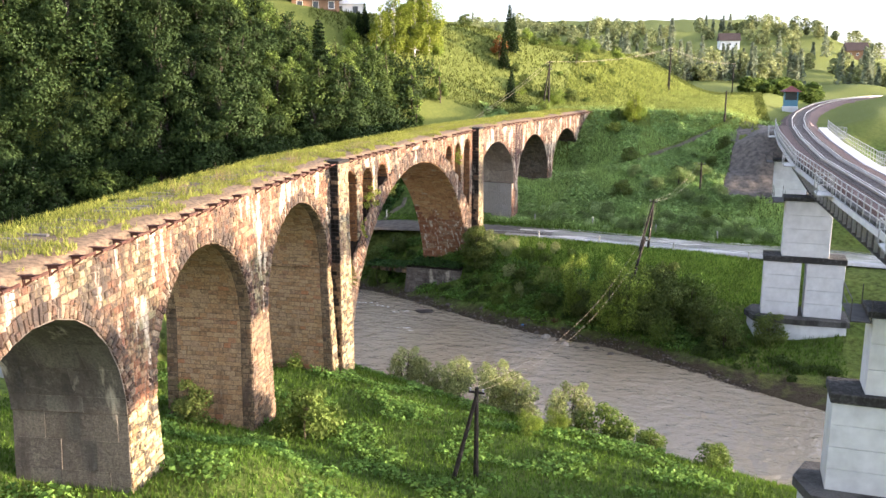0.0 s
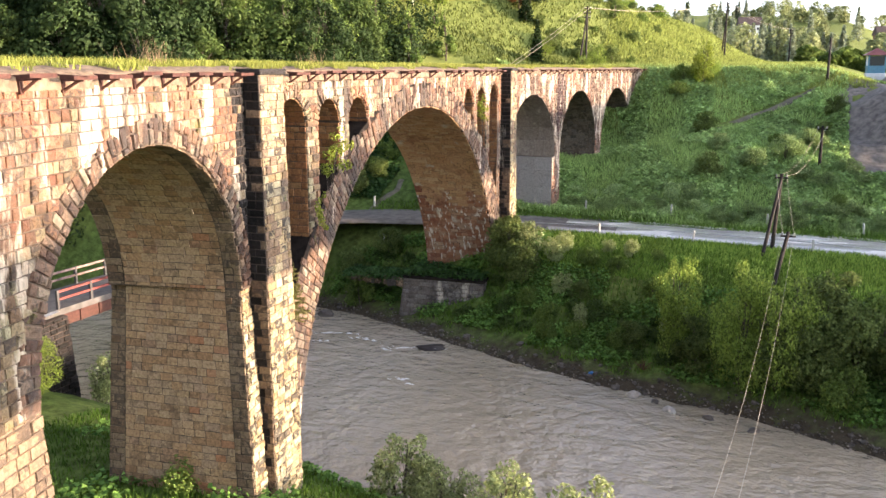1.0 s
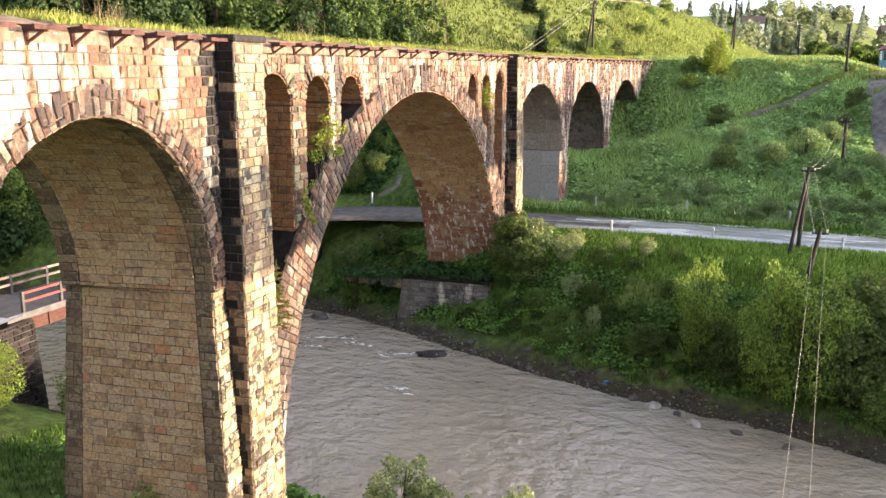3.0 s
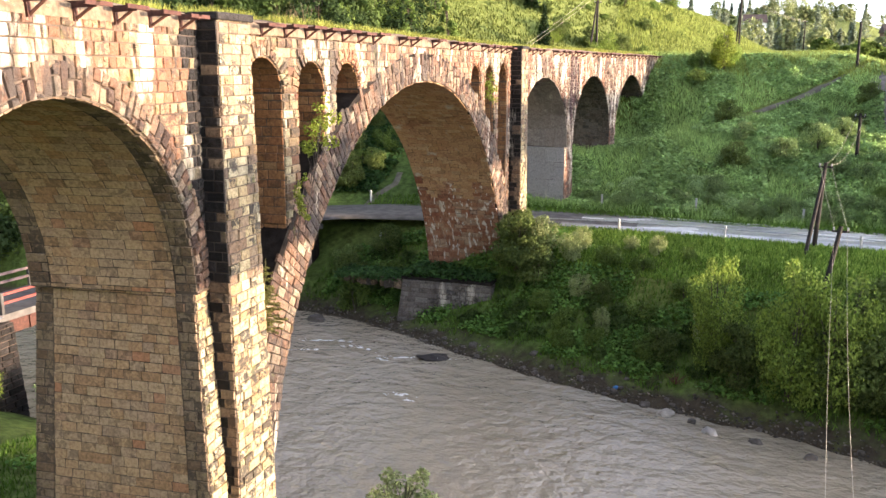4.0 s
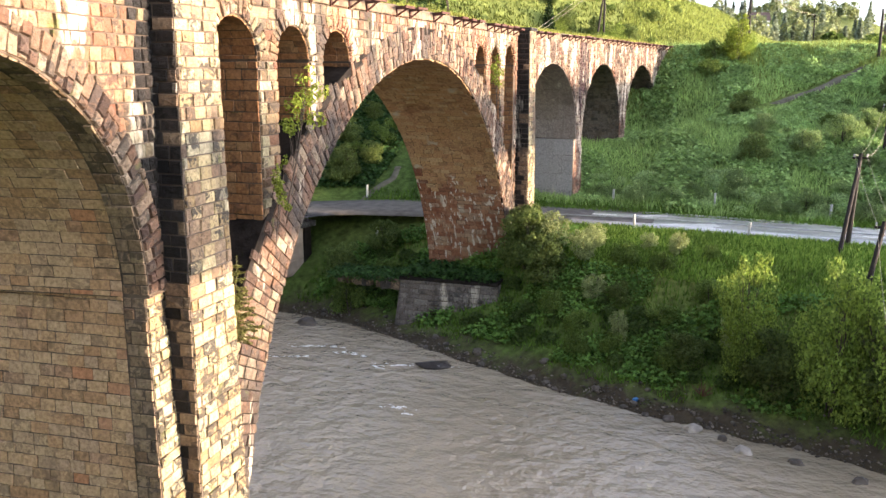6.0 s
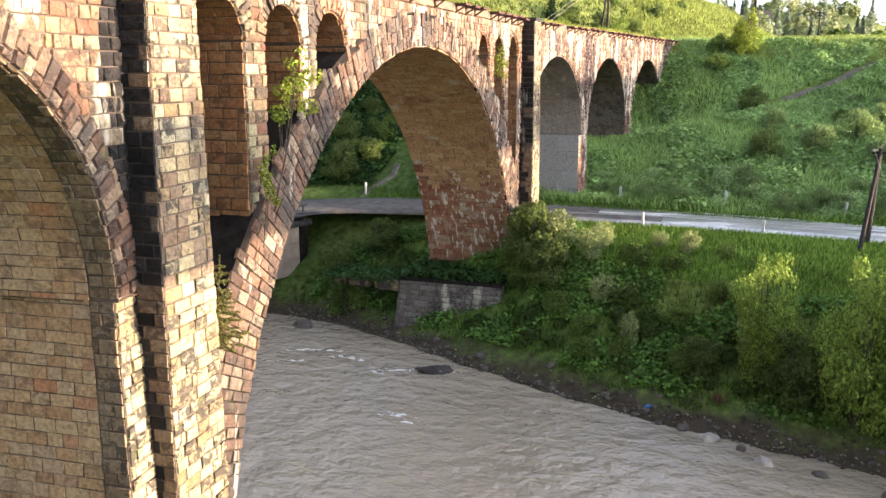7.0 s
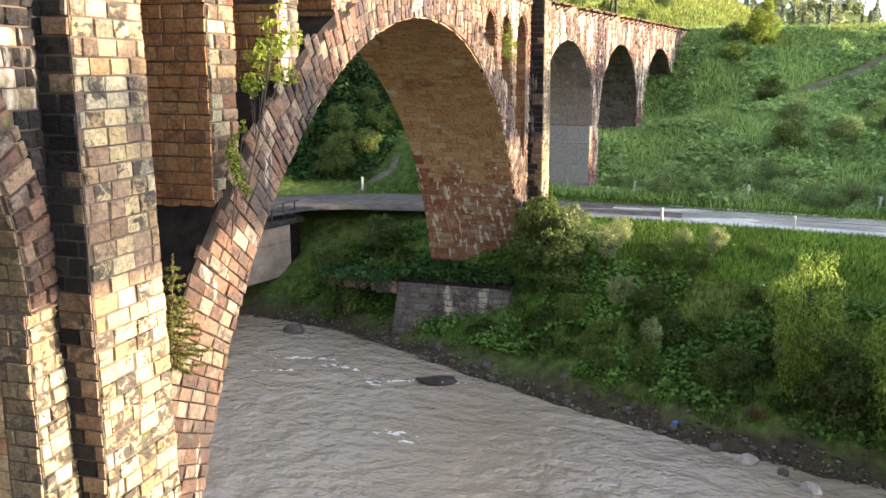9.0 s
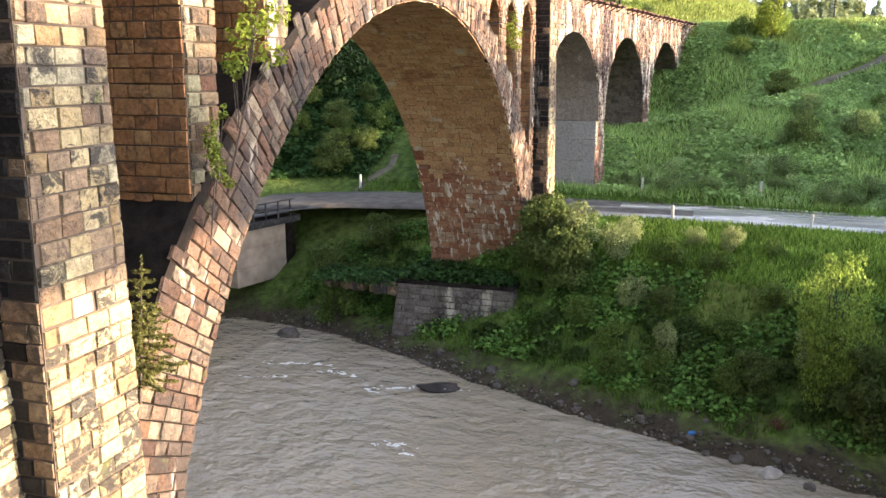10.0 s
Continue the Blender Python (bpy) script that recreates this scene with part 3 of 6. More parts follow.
class Facing:
    """Courses of stones on a face. A face turns (along, up, out) into a place."""

    def __init__(self):
        self.sheets = {}

    def block(self, face, a, b, c, d, proud, rough, g):
        inset = 0.006 + 0.35 * proud
        p = max(proud + rng.uniform(-0.015, 0.03), 0.008)
        ring = [(a + g, c + g), (b - g, c + g), (b - g, d - g), (a + g, d - g)]
        i = min(inset, (b - a) * 0.2, (d - c) * 0.2)
        front = [(a + g + i, c + g + i), (b - g - i, c + g + i), (b - g - i, d - g - i), (a + g + i, d - g - i)]
        verts = [face(u, v, -0.03) for u, v in ring]
        verts += [face(u + rng.uniform(-0.01, 0.01), v + rng.uniform(-0.01, 0.01), p + rng.uniform(-0.6, 0.6) * rough) for u, v in front]
        verts.append(face((a + b) / 2 + rng.uniform(-0.15, 0.15) * (b - a), (c + d) / 2 + rng.uniform(-0.15, 0.15) * (d - c), p + rough * rng.uniform(0.2, 1.3)))
        faces = [(k, (k + 1) % 4, (k + 1) % 4 + 4, k + 4) for k in range(4)] + [(4 + k, 4 + (k + 1) % 4, 8) for k in range(4)]
        return verts, faces

    def lay(self, material, face, us, vs, course=0.275, lengths=(0.36, 0.68), keep=None, proud=0.038, rough=0.024, gap=0.005, singly=None, name="stone_block"):
        """Lays courses over us by vs; singly: a parent whose stones become objects of their own."""
        v = vs[0]
        while v < vs[1] - 0.06:
            h = min(course * rng.uniform(0.88, 1.12), vs[1] - v)
            u = us[0] - rng.uniform(0.0, 0.4)
            while u < us[1] - 0.05:
                w = rng.uniform(*lengths)
                a, b = max(u, us[0]), min(u + w, us[1])
                if us[1] - b < 0.15:
                    b = us[1]
                    w = b - u
                u += w
                if b - a < 0.09 or (keep and not keep(a, b, v, v + h)):
                    continue
                mat = material(a, v) if callable(material) else material
                verts, faces = self.block(face, a, b, v, v + h, proud, rough, gap)
                if singly is not None and singly[1](a, v):
                    finish(name, verts, faces, M_OWN.get(mat.name, mat), singly[0])
                    continue
                sheet = self.sheets.setdefault(mat.name, (mat, [], []))
                k = len(sheet[1])
                sheet[1].extend(verts)
                sheet[2].extend(tuple(i + k for i in f) for f in faces)
            v += h

    def close(self, parent, name="stone_facing"):
        for mat, verts, faces in self.sheets.values():
            tagged(finish(name, verts, faces, mat, parent), kind="stuff")
        self.sheets = {}


M_OWN = {"pale_ashlar": M_BEIGE_ONE, "soot_and_shade_ashlar": M_BLACK_ONE, "red_voussoir_stone": M_RING_ONE, "rock_faced_quoins": M_QUOIN_ONE}


def prism(name, outline, y0, y1, m, material, parent, label=""):
    """An outline in x and z, as thick as from y0 to y1."""
    k = len(outline)
    verts = [m @ Vector((x, y, z)) for y in (y0, y1) for x, z in outline]
    faces = [tuple(range(k)), tuple(range(2 * k - 1, k - 1, -1))] + [(i, i + k, (i + 1) % k + k, (i + 1) % k) for i in range(k)]
    return finish(name, verts, faces, material, parent, label=label)


def hexa(name, low, high, material, parent, label=""):
    """A solid between a lower and an upper ring of four corners."""
    faces = [(3, 2, 1, 0), (4, 5, 6, 7)] + [(i, (i + 1) % 4, (i + 1) % 4 + 4, i + 4) for i in range(4)]
    return finish(name, list(low) + list(high), faces, material, parent, label=label)


def arc(cx, cz, r, a, b, steps):
    """Points on a circle, from angle a to b in degrees (0 to the right, 90 up)."""
    return [(cx + r * math.cos(radians(a + (b - a) * k / steps)), cz + r * math.sin(radians(a + (b - a) * k / steps))) for k in range(steps + 1)]


def lerp(a, b, t):
    return a + (b - a) * t


def quad_face(p00, p10, p01, p11, u1, v1):
    """A flat or battered face between four corners; u runs to u1, v to v1, out is to the right-hand side."""
    p00, p10, p01, p11 = Vector(p00), Vector(p10), Vector(p01), Vector(p11)
    out = (p10 - p00).cross(p01 - p00).normalized()

    def face(u, v, d):
        s, t = u / u1, v / v1
        return lerp(lerp(p00, p10, s), lerp(p01, p11, s), t) + out * d

    return face


flat = Matrix.Identity(4)


def back_of_ring(x):
    """The height of the ring's back over x."""
    return math.sqrt(max((OUT - 0.1) ** 2 - (x - MID) ** 2, 0.0)) - DROP


def over_ring(x, z):
    """How far a place lies outside the ring's back."""
    return math.hypot(x - MID, z + DROP) - OUT


# -- the great arch
dip = math.degrees(math.asin(DROP / OUT))
ring = arc(MID, 0, SPAN, 0, 180, 90) + arc(MID, -DROP, OUT, 180 - dip, dip, 90)
great_arch = prism("arch_ring", ring, WALL, BACK, flat, M_NEARBLACK, viaduct, "great semicircular ring of russet stone")


def ring_face(cx, cz, m, mid):
    return lambda u, v, d: m @ Vector((cx - u * math.cos(v / mid), -d, cz + u * math.sin(v / mid)))


def soffit_face(cx, cz, r, m):
    return lambda u, v, d: m @ Vector((cx - (r - d) * math.cos(v / r), u, cz + (r - d) * math.sin(v / r)))


front = Matrix.Translation((0, WALL, 0))
f = Facing()
mid = SPAN + 0.6
f.lay(M_RING, ring_face(MID, 0, front, mid), (SPAN, SPAN + 3.0), (0.6, mid * math.pi - 0.6), 0.29, (0.34, 0.62), keep=lambda a, b, c, d: over_ring(MID - (a + b) / 2 * math.cos((c + d) / 2 / mid), (a + b) / 2 * math.sin((c + d) / 2 / mid)) < -0.05, proud=0.032, rough=0.034, gap=0.004, singly=(great_arch, lambda a, v: v < 17.5), name="voussoir")
f.close(great_arch, "voussoir_facing")
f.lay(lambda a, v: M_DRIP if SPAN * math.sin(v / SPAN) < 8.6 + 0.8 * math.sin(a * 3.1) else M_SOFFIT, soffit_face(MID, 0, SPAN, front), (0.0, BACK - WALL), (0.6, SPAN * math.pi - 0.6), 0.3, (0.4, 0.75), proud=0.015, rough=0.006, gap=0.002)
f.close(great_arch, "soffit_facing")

# -- the spandrel walls: a comb of posts and small arches on the ring
comb = [(1.2, TOP), (1.2, 6.4), (SMALL[0][0] - SMALL[0][1], 6.4)]


for n, (c, r) in enumerate(SMALL):
    if n:
        comb.append((c - r, max(back_of_ring(c - r), 6.4)))
    comb += arc(c, SMALL_Z, r, 180, 0, 16)
    comb.append((c + r, max(back_of_ring(c + r), 6.4)))
    if n == 2:
        comb += [(x, back_of_ring(x)) for x in np.linspace(10.9, 24.8, 18)]
comb += [(34.4, 6.4), (34.4, TOP)]
spandrel = prism("spandrel_wall", comb, WALL + 0.05, BACK - 0.05, flat, M_MORTAR, viaduct)
wall_face = lambda u, v, d: Vector((u, WALL + 0.05 - d, v))


def in_small(u, v, grow):
    return any(math.hypot(u - c, v - SMALL_Z) < r + grow if v > SMALL_Z else abs(u - c) < r + grow * 0.1 for c, r in SMALL)


def keep_spandrel(a, b, c, d):
    u, v = (a + b) / 2, (c + d) / 2
    if over_ring(u, v) < -0.1 or in_small(u, v, 0.25):
        return False
    return not any(in_small(p, q, 0.0) or math.hypot(p - MID, q) < SPAN + 0.4 for p in (a, b) for q in (c, d))


posts = [1.57] + [e for c, r in SMALL for e in (c - r, c + r)] + [34.04]
for n in range(0, len(posts), 2):
    f.lay(M_WALL, wall_face, (posts[n], posts[n + 1]), (6.5, SMALL_Z), keep=keep_spandrel)
f.lay(M_WALL, wall_face, (1.57, 34.04), (SMALL_Z, TOP), lengths=(0.3, 0.6), keep=keep_spandrel)
for c, r in SMALL:
    base = Matrix.Translation((0, WALL + 0.05, 0))
    f.lay(M_WALL, ring_face(c, SMALL_Z, base, r + 0.2), (r, r + 0.5), (0.0, (r + 0.2) * math.pi), 0.2, (0.5, 0.6), proud=0.06)
    f.lay(M_SHELTER, soffit_face(c, SMALL_Z, r, base), (0.0, BACK - WALL - 0.1), (0.05, r * math.pi - 0.05), 0.22, (0.4, 0.7), proud=0.012, rough=0.005, gap=0.003)
    foot = max(back_of_ring(c + r), 6.5)
    f.lay(M_SHELTER, quad_face((c + r, BACK - 0.05, foot), (c + r, WALL + 0.05, foot), (c + r, BACK - 0.05, SMALL_Z), (c + r, WALL + 0.05, SMALL_Z), BACK - WALL - 0.1, SMALL_Z - foot), (0.0, BACK - WALL - 0.1), (0.0, SMALL_Z - foot), 0.275, (0.34, 0.56), proud=0.02, rough=0.012, gap=0.005)
f.close(spandrel)


# -- the approach bays, each straight between its piers
def bay_frame(a, b):
    """Local x from a to b along the front face, y into the wall."""
    a, b = Vector((*a, 0)), Vector((*b, 0))
    u = (b - a).normalized()
    n = Vector((-u.y, u.x, 0))
    return Matrix(((u.x, n.x, 0, a.x), (u.y, n.y, 0, a.y), (0, 0, 1, 0), (0, 0, 0, 1))), (b - a).length


DEEP = BACK - WALL


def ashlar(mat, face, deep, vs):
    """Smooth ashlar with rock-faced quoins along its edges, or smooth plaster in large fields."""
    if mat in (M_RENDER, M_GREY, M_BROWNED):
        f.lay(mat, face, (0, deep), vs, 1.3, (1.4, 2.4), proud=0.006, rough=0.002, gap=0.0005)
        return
    f.lay(mat, face, (0.62, deep - 0.62), vs, 0.27, (0.36, 0.62), proud=0.006, rough=0.003, gap=0.005)
    for us in ((0, 0.61), (deep - 0.61, deep)):
        f.lay(M_QUOIN if mat is M_PIERFACE else mat, face, us, vs, 0.27, (0.3, 0.6), proud=0.018, rough=0.014, gap=0.009)


def bay(a, b, wall_mat, soffit_mat, ring_mat, near_pilaster):
    m, long = bay_frame(a, b)
    c = long / 2
    low = ARCH_Z - 0.02
    out = [(0, TOP), (0, low), (c - ARCH_R, low)] + arc(c, ARCH_Z, ARCH_R, 180, 0, 44) + [(c + ARCH_R, low), (long, low), (long, TOP)]
    body = prism("approach_arch", out, 0, DEEP, m, M_MORTAR, viaduct)

    def keep(u0, u1, v0, v1):
        u, v = (u0 + u1) / 2, (v0 + v1) / 2
        if math.hypot(u - c, max(v - ARCH_Z, 0)) < ARCH_R + ARCH_RING - 0.1:
            return False
        return not any(math.hypot(p - c, max(q - ARCH_Z, 0)) < ARCH_R + 0.25 for p in (u0, u1) for q in (v0, v1))

    face = lambda u, v, d: m @ Vector((u, -d, v))
    dark = {"l": lambda u: u < 1.5, "r": lambda u: u > long - 1.3 - 0.35 * rng.random(), "": lambda u: False, "s": lambda u: u < 0.4 or 0.75 < u < 1.3}[near_pilaster]
    # Beside a pilaster, the black holds real blackening with its shade put in.
    strip_stone = M_STREAK if near_pilaster == "s" else M_BLACK
    f.lay(lambda u, v: strip_stone if dark(u) and rng.random() < (0.98 if v > 11.5 or strip_stone is M_BLACK else 0.45) else wall_mat, face, (0.0, long), (low, TOP), lengths=(0.2, 0.46), keep=keep, proud=0.03, rough=0.036, gap=0.004)
    rm = ARCH_R + ARCH_RING / 2
    f.lay(ring_mat, ring_face(c, ARCH_Z, m, rm), (ARCH_R, ARCH_R + ARCH_RING), (0.0, rm * math.pi), 0.27, (0.3, 0.75), proud=0.05, rough=0.035, gap=0.008)
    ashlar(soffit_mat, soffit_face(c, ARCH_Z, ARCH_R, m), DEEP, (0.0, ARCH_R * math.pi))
    f.close(body)
    return m, long


def pier(a, turn, half, foot, front_batter, side_batter, mats, singly=None):
    """A battered pier at a node; local y points into the wall. mats: front, left side, right side."""
    m = pose(a[0], a[1], 0, 0, 0, turn)
    h = ARCH_Z - foot
    fb, sb = front_batter * h, side_batter * h
    low = [m @ Vector(p) for p in ((-half - sb, -fb, foot), (half + sb, -fb, foot), (half + sb, DEEP + fb, foot), (-half - sb, DEEP + fb, foot))]
    high = [m @ Vector(p) for p in ((-half, 0, ARCH_Z), (half, 0, ARCH_Z), (half, DEEP, ARCH_Z), (-half, DEEP, ARCH_Z))]
    body = hexa("pier", low, high, M_MORTAR, viaduct)
    wide, deep = 2 * half + sb, DEEP + fb
    f.lay(mats[0], quad_face(low[0], low[1], high[0], high[1], wide, h), (0, wide), (0, h), 0.27, (0.36, 0.62), proud=0.028, rough=0.018, gap=0.007)
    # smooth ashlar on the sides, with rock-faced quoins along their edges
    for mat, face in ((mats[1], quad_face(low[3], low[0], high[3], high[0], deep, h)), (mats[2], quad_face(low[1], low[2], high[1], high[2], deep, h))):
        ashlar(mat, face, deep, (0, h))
    f.close(body)


for n, (b, a) in enumerate(zip(LEFT_NODES, LEFT_NODES[1:])):
    bay(a, b, M_WALL, M_PIERFACE if n < 2 else M_RENDER, M_RING, "r" if n == 0 else "")
for n, (a, b) in enumerate(zip(RIGHT_NODES, RIGHT_NODES[1:])):
    bay(a, b, M_WALL_FAR, M_BROWNED if n == 0 else M_SOOT, M_WALL_FAR, ("l", "s", "")[n])
pier((0.5, WALL), 3, 1.225, 1.2, 0.06, 0.06, (M_BEIGE, M_PIERFACE, M_BEIGE))
# The concrete pier's cast shadow is put into this front's darker stone.
pier(LEFT_NODES[1], 8, 1.21, 2.4, 0.012, 0.06, (M_QUOIN, M_PIERFACE, M_PIERFACE))
pier(LEFT_NODES[2], 10.5, 1.21, 5.0, 0.012, 0.06, (M_BEIGE, M_RENDER, M_PIERFACE))
pier(LEFT_NODES[3], 13, 1.21, 6.5, 0.012, 0.06, (M_BEIGE, M_RENDER, M_RENDER))
pier((35.15, WALL), -3, 1.2, 3.0, 0.03, 0.03, (M_BEIGE, M_SOFFIT, M_GREY))
pier(RIGHT_NODES[1], -8, 0.9, 3.8, 0.01, 0.035, (M_WALL_FAR, M_GREY, M_GREY))
pier(RIGHT_NODES[2], -8, 0.9, 8.0, 0.01, 0.035, (M_WALL_FAR, M_SOOT, M_GREY))

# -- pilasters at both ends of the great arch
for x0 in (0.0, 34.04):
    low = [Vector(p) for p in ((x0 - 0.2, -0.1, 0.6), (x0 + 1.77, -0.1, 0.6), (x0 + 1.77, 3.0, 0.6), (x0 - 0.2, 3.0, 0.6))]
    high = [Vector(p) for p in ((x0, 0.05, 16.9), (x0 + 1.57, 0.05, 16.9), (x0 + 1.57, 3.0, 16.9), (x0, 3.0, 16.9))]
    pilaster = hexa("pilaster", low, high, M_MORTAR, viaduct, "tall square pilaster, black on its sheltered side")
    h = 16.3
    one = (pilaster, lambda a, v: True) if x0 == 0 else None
    # Darker blocks above the deck shadow's lower edge: staining plus that shade in colour.
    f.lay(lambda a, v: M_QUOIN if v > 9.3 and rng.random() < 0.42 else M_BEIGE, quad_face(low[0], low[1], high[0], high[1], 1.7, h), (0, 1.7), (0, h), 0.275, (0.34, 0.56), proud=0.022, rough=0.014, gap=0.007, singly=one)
    # Black side: real blackening, with the side's own shade put into the colour.
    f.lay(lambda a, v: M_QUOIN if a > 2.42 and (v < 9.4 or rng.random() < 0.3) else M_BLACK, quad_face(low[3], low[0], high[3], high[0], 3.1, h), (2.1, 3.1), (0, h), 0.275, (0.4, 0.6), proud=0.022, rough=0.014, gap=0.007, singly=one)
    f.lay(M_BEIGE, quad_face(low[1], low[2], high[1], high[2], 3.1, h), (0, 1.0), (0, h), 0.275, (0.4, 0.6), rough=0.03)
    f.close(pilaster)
    bm = bmesh.new()
    box(bm, (x0 - 0.1, -0.06, 16.86), (x0 + 1.67, 1.6, 17.06), bevel=0.03)
    part("cap", bm, M_BLACK, pilaster, "soot-black capping slab")

# -- the abutment at the far end
m, long = bay_frame(RIGHT_NODES[-1], (74.6, -5.0))
abutment = prism("abutment", [(0, TOP), (0, 7), (long, 7), (long, TOP)], 0, DEEP, m, M_MORTAR, viaduct)
f.lay(M_WALL_FAR, lambda u, v, d: m @ Vector((u, -d, v)), (0, long), (9.0, TOP), lengths=(0.3, 0.62), rough=0.035)
f.close(abutment)

# -- the earth fill on top, along the walls
SPINE = [(*LEFT_NODES[k],) for k in (4, 3, 2, 1, 0)] + [(*RIGHT_NODES[k],) for k in (0, 1, 2, 3)] + [(75.0, -5.05)]


def along(path, step):
    """Places on a line with the way that it goes, every step metres."""
    out = []
    for (ax, ay), (bx, by) in zip(path, path[1:]):
        k = max(1, round(math.hypot(bx - ax, by - ay) / step))
        out += [(lerp(ax, bx, t / k), lerp(ay, by, t / k), math.atan2(by - ay, bx - ax)) for t in range(k)]
    return out


section = [(-0.08, 16.62), (-0.06, 16.9), (0.25, 17.02), (0.8, 17.12), (1.6, 17.16), (2.5, 17.18), (3.4, 17.16), (4.3, 17.1), (4.8, 16.9), (4.9, 16.6)]
verts, faces = [], []
stations = along(SPINE, 0.5)
for x, y, a in stations:
    for across, up in section:
        lift = 0.05 * noise.noise((x * 1.7, across * 2.0, 4.0)) if 0 < across < 4.7 else 0
        verts.append((x - math.sin(a) * (across + 0.04 * noise.noise((x * 3, across, 1))), y + math.cos(a) * across, up + lift))
k = len(section)
for j in range(len(stations) - 1):
    faces += [(j * k + i, j * k + i + 1, j * k + k + i + 1, j * k + k + i) for i in range(k - 1)]
fill = finish("deck_fill", verts, [tuple(reversed(q)) for q in faces], M_EARTH, viaduct, True, "overgrown earth and ballast on the deck")
# rotten sleepers left in the fill
for x, y, a in along(SPINE[:5], 0.75)[10:70]:
    if rng.random() < 0.6:
        bm = bmesh.new()
        wide = rng.uniform(0.45, 1.0)
        box(bm, (-0.11, -wide, -0.08), (0.11, wide, 0.08), bevel=0.02)
        sl = part("sleeper", bm, M_SLEEPER, viaduct, "")
        sl.matrix_basis = pose(x - math.sin(a) * (2.4 + 0.3 * rng.random()), y + math.cos(a) * 2.5, 17.11 + 0.05 * rng.random(), rng.uniform(-3, 3), rng.uniform(-3, 3), math.degrees(a) + rng.uniform(-4, 4))
# rusty walkway brackets on the front edge
bm = bmesh.new()
box(bm, (-0.07, -0.55, 0.0), (0.07, 0.2, 0.03))
box(bm, (-0.07, -0.55, -0.1), (-0.04, 0.2, 0.0))
rod(bm, (0, -0.5, -0.02), (0, 0.0, -0.34), 0.035, sides=4)
box(bm, (-0.06, -0.05, -0.36), (0.06, 0.0, 0.02))
box(bm, (-0.42, -0.55, -0.06), (0.5, -0.49, 0.03))
bracket_mesh = bpy.data.meshes.new("bracket")
bm.to_mesh(bracket_mesh)
bm.free()
bracket_mesh.materials.append(M_RUST)
for x, y, a in along(SPINE, 1.4):
    if -0.6 < x < 2.0 or 33.5 < x < 36.0 or rng.random() < 0.04:
        continue
    br = new("bracket", bracket_mesh)
    br.parent = viaduct
    br.matrix_basis = pose(x + math.sin(a) * 0.06, y - math.cos(a) * 0.06, 16.92, rng.uniform(-5, 3), 0, math.degrees(a) + rng.uniform(-4, 4))


# ---- the new railway viaduct ----
TRACK = 15.75  # top of its deck
new_viaduct = thing("railway_viaduct", "white concrete railway viaduct with steel girders and galvanised railings", "viaduct")


def track_at(x):
    return float(np.interp(x, TRACK_X, TRACK_Y))


def sweep(name, section, xs, material, parent, label=""):
    """A section (across, up) drawn along the track."""
    verts, faces, k = [], [], len(section)
    for x in xs:
        y, a = track_at(x), math.atan((track_at(x + 1) - track_at(x - 1)) / 2)
        verts += [(x - math.sin(a) * c, y + math.cos(a) * c, TRACK + u) for c, u in section]
    for j in range(len(xs) - 1):
        faces += [(j * k + i, j * k + (i + 1) % k, j * k + k + (i + 1) % k, j * k + k + i) for i in range(k)]
    faces += [tuple(range(k - 1, -1, -1)), tuple(range((len(xs) - 1) * k, len(xs) * k))]
    return finish(name, verts, faces, material, parent, label=label)


deck_x = list(np.arange(-78, 66.5, 4.0)) + [66.0]
far_x = list(np.arange(66, 250, 4.0))
sweep("deck_slab", [(-3.4, -0.45), (2.8, -0.45), (2.8, -0.12), (-3.4, -0.12)], deck_x, M_CONCRETE, new_viaduct, "grey deck slab")
sweep("ballast_bed", [(-2.2, -0.11), (2.3, -0.11), (2.1, 0.24), (-1.9, 0.24)], deck_x, M_BALLAST, new_viaduct, "dark brown ballast")
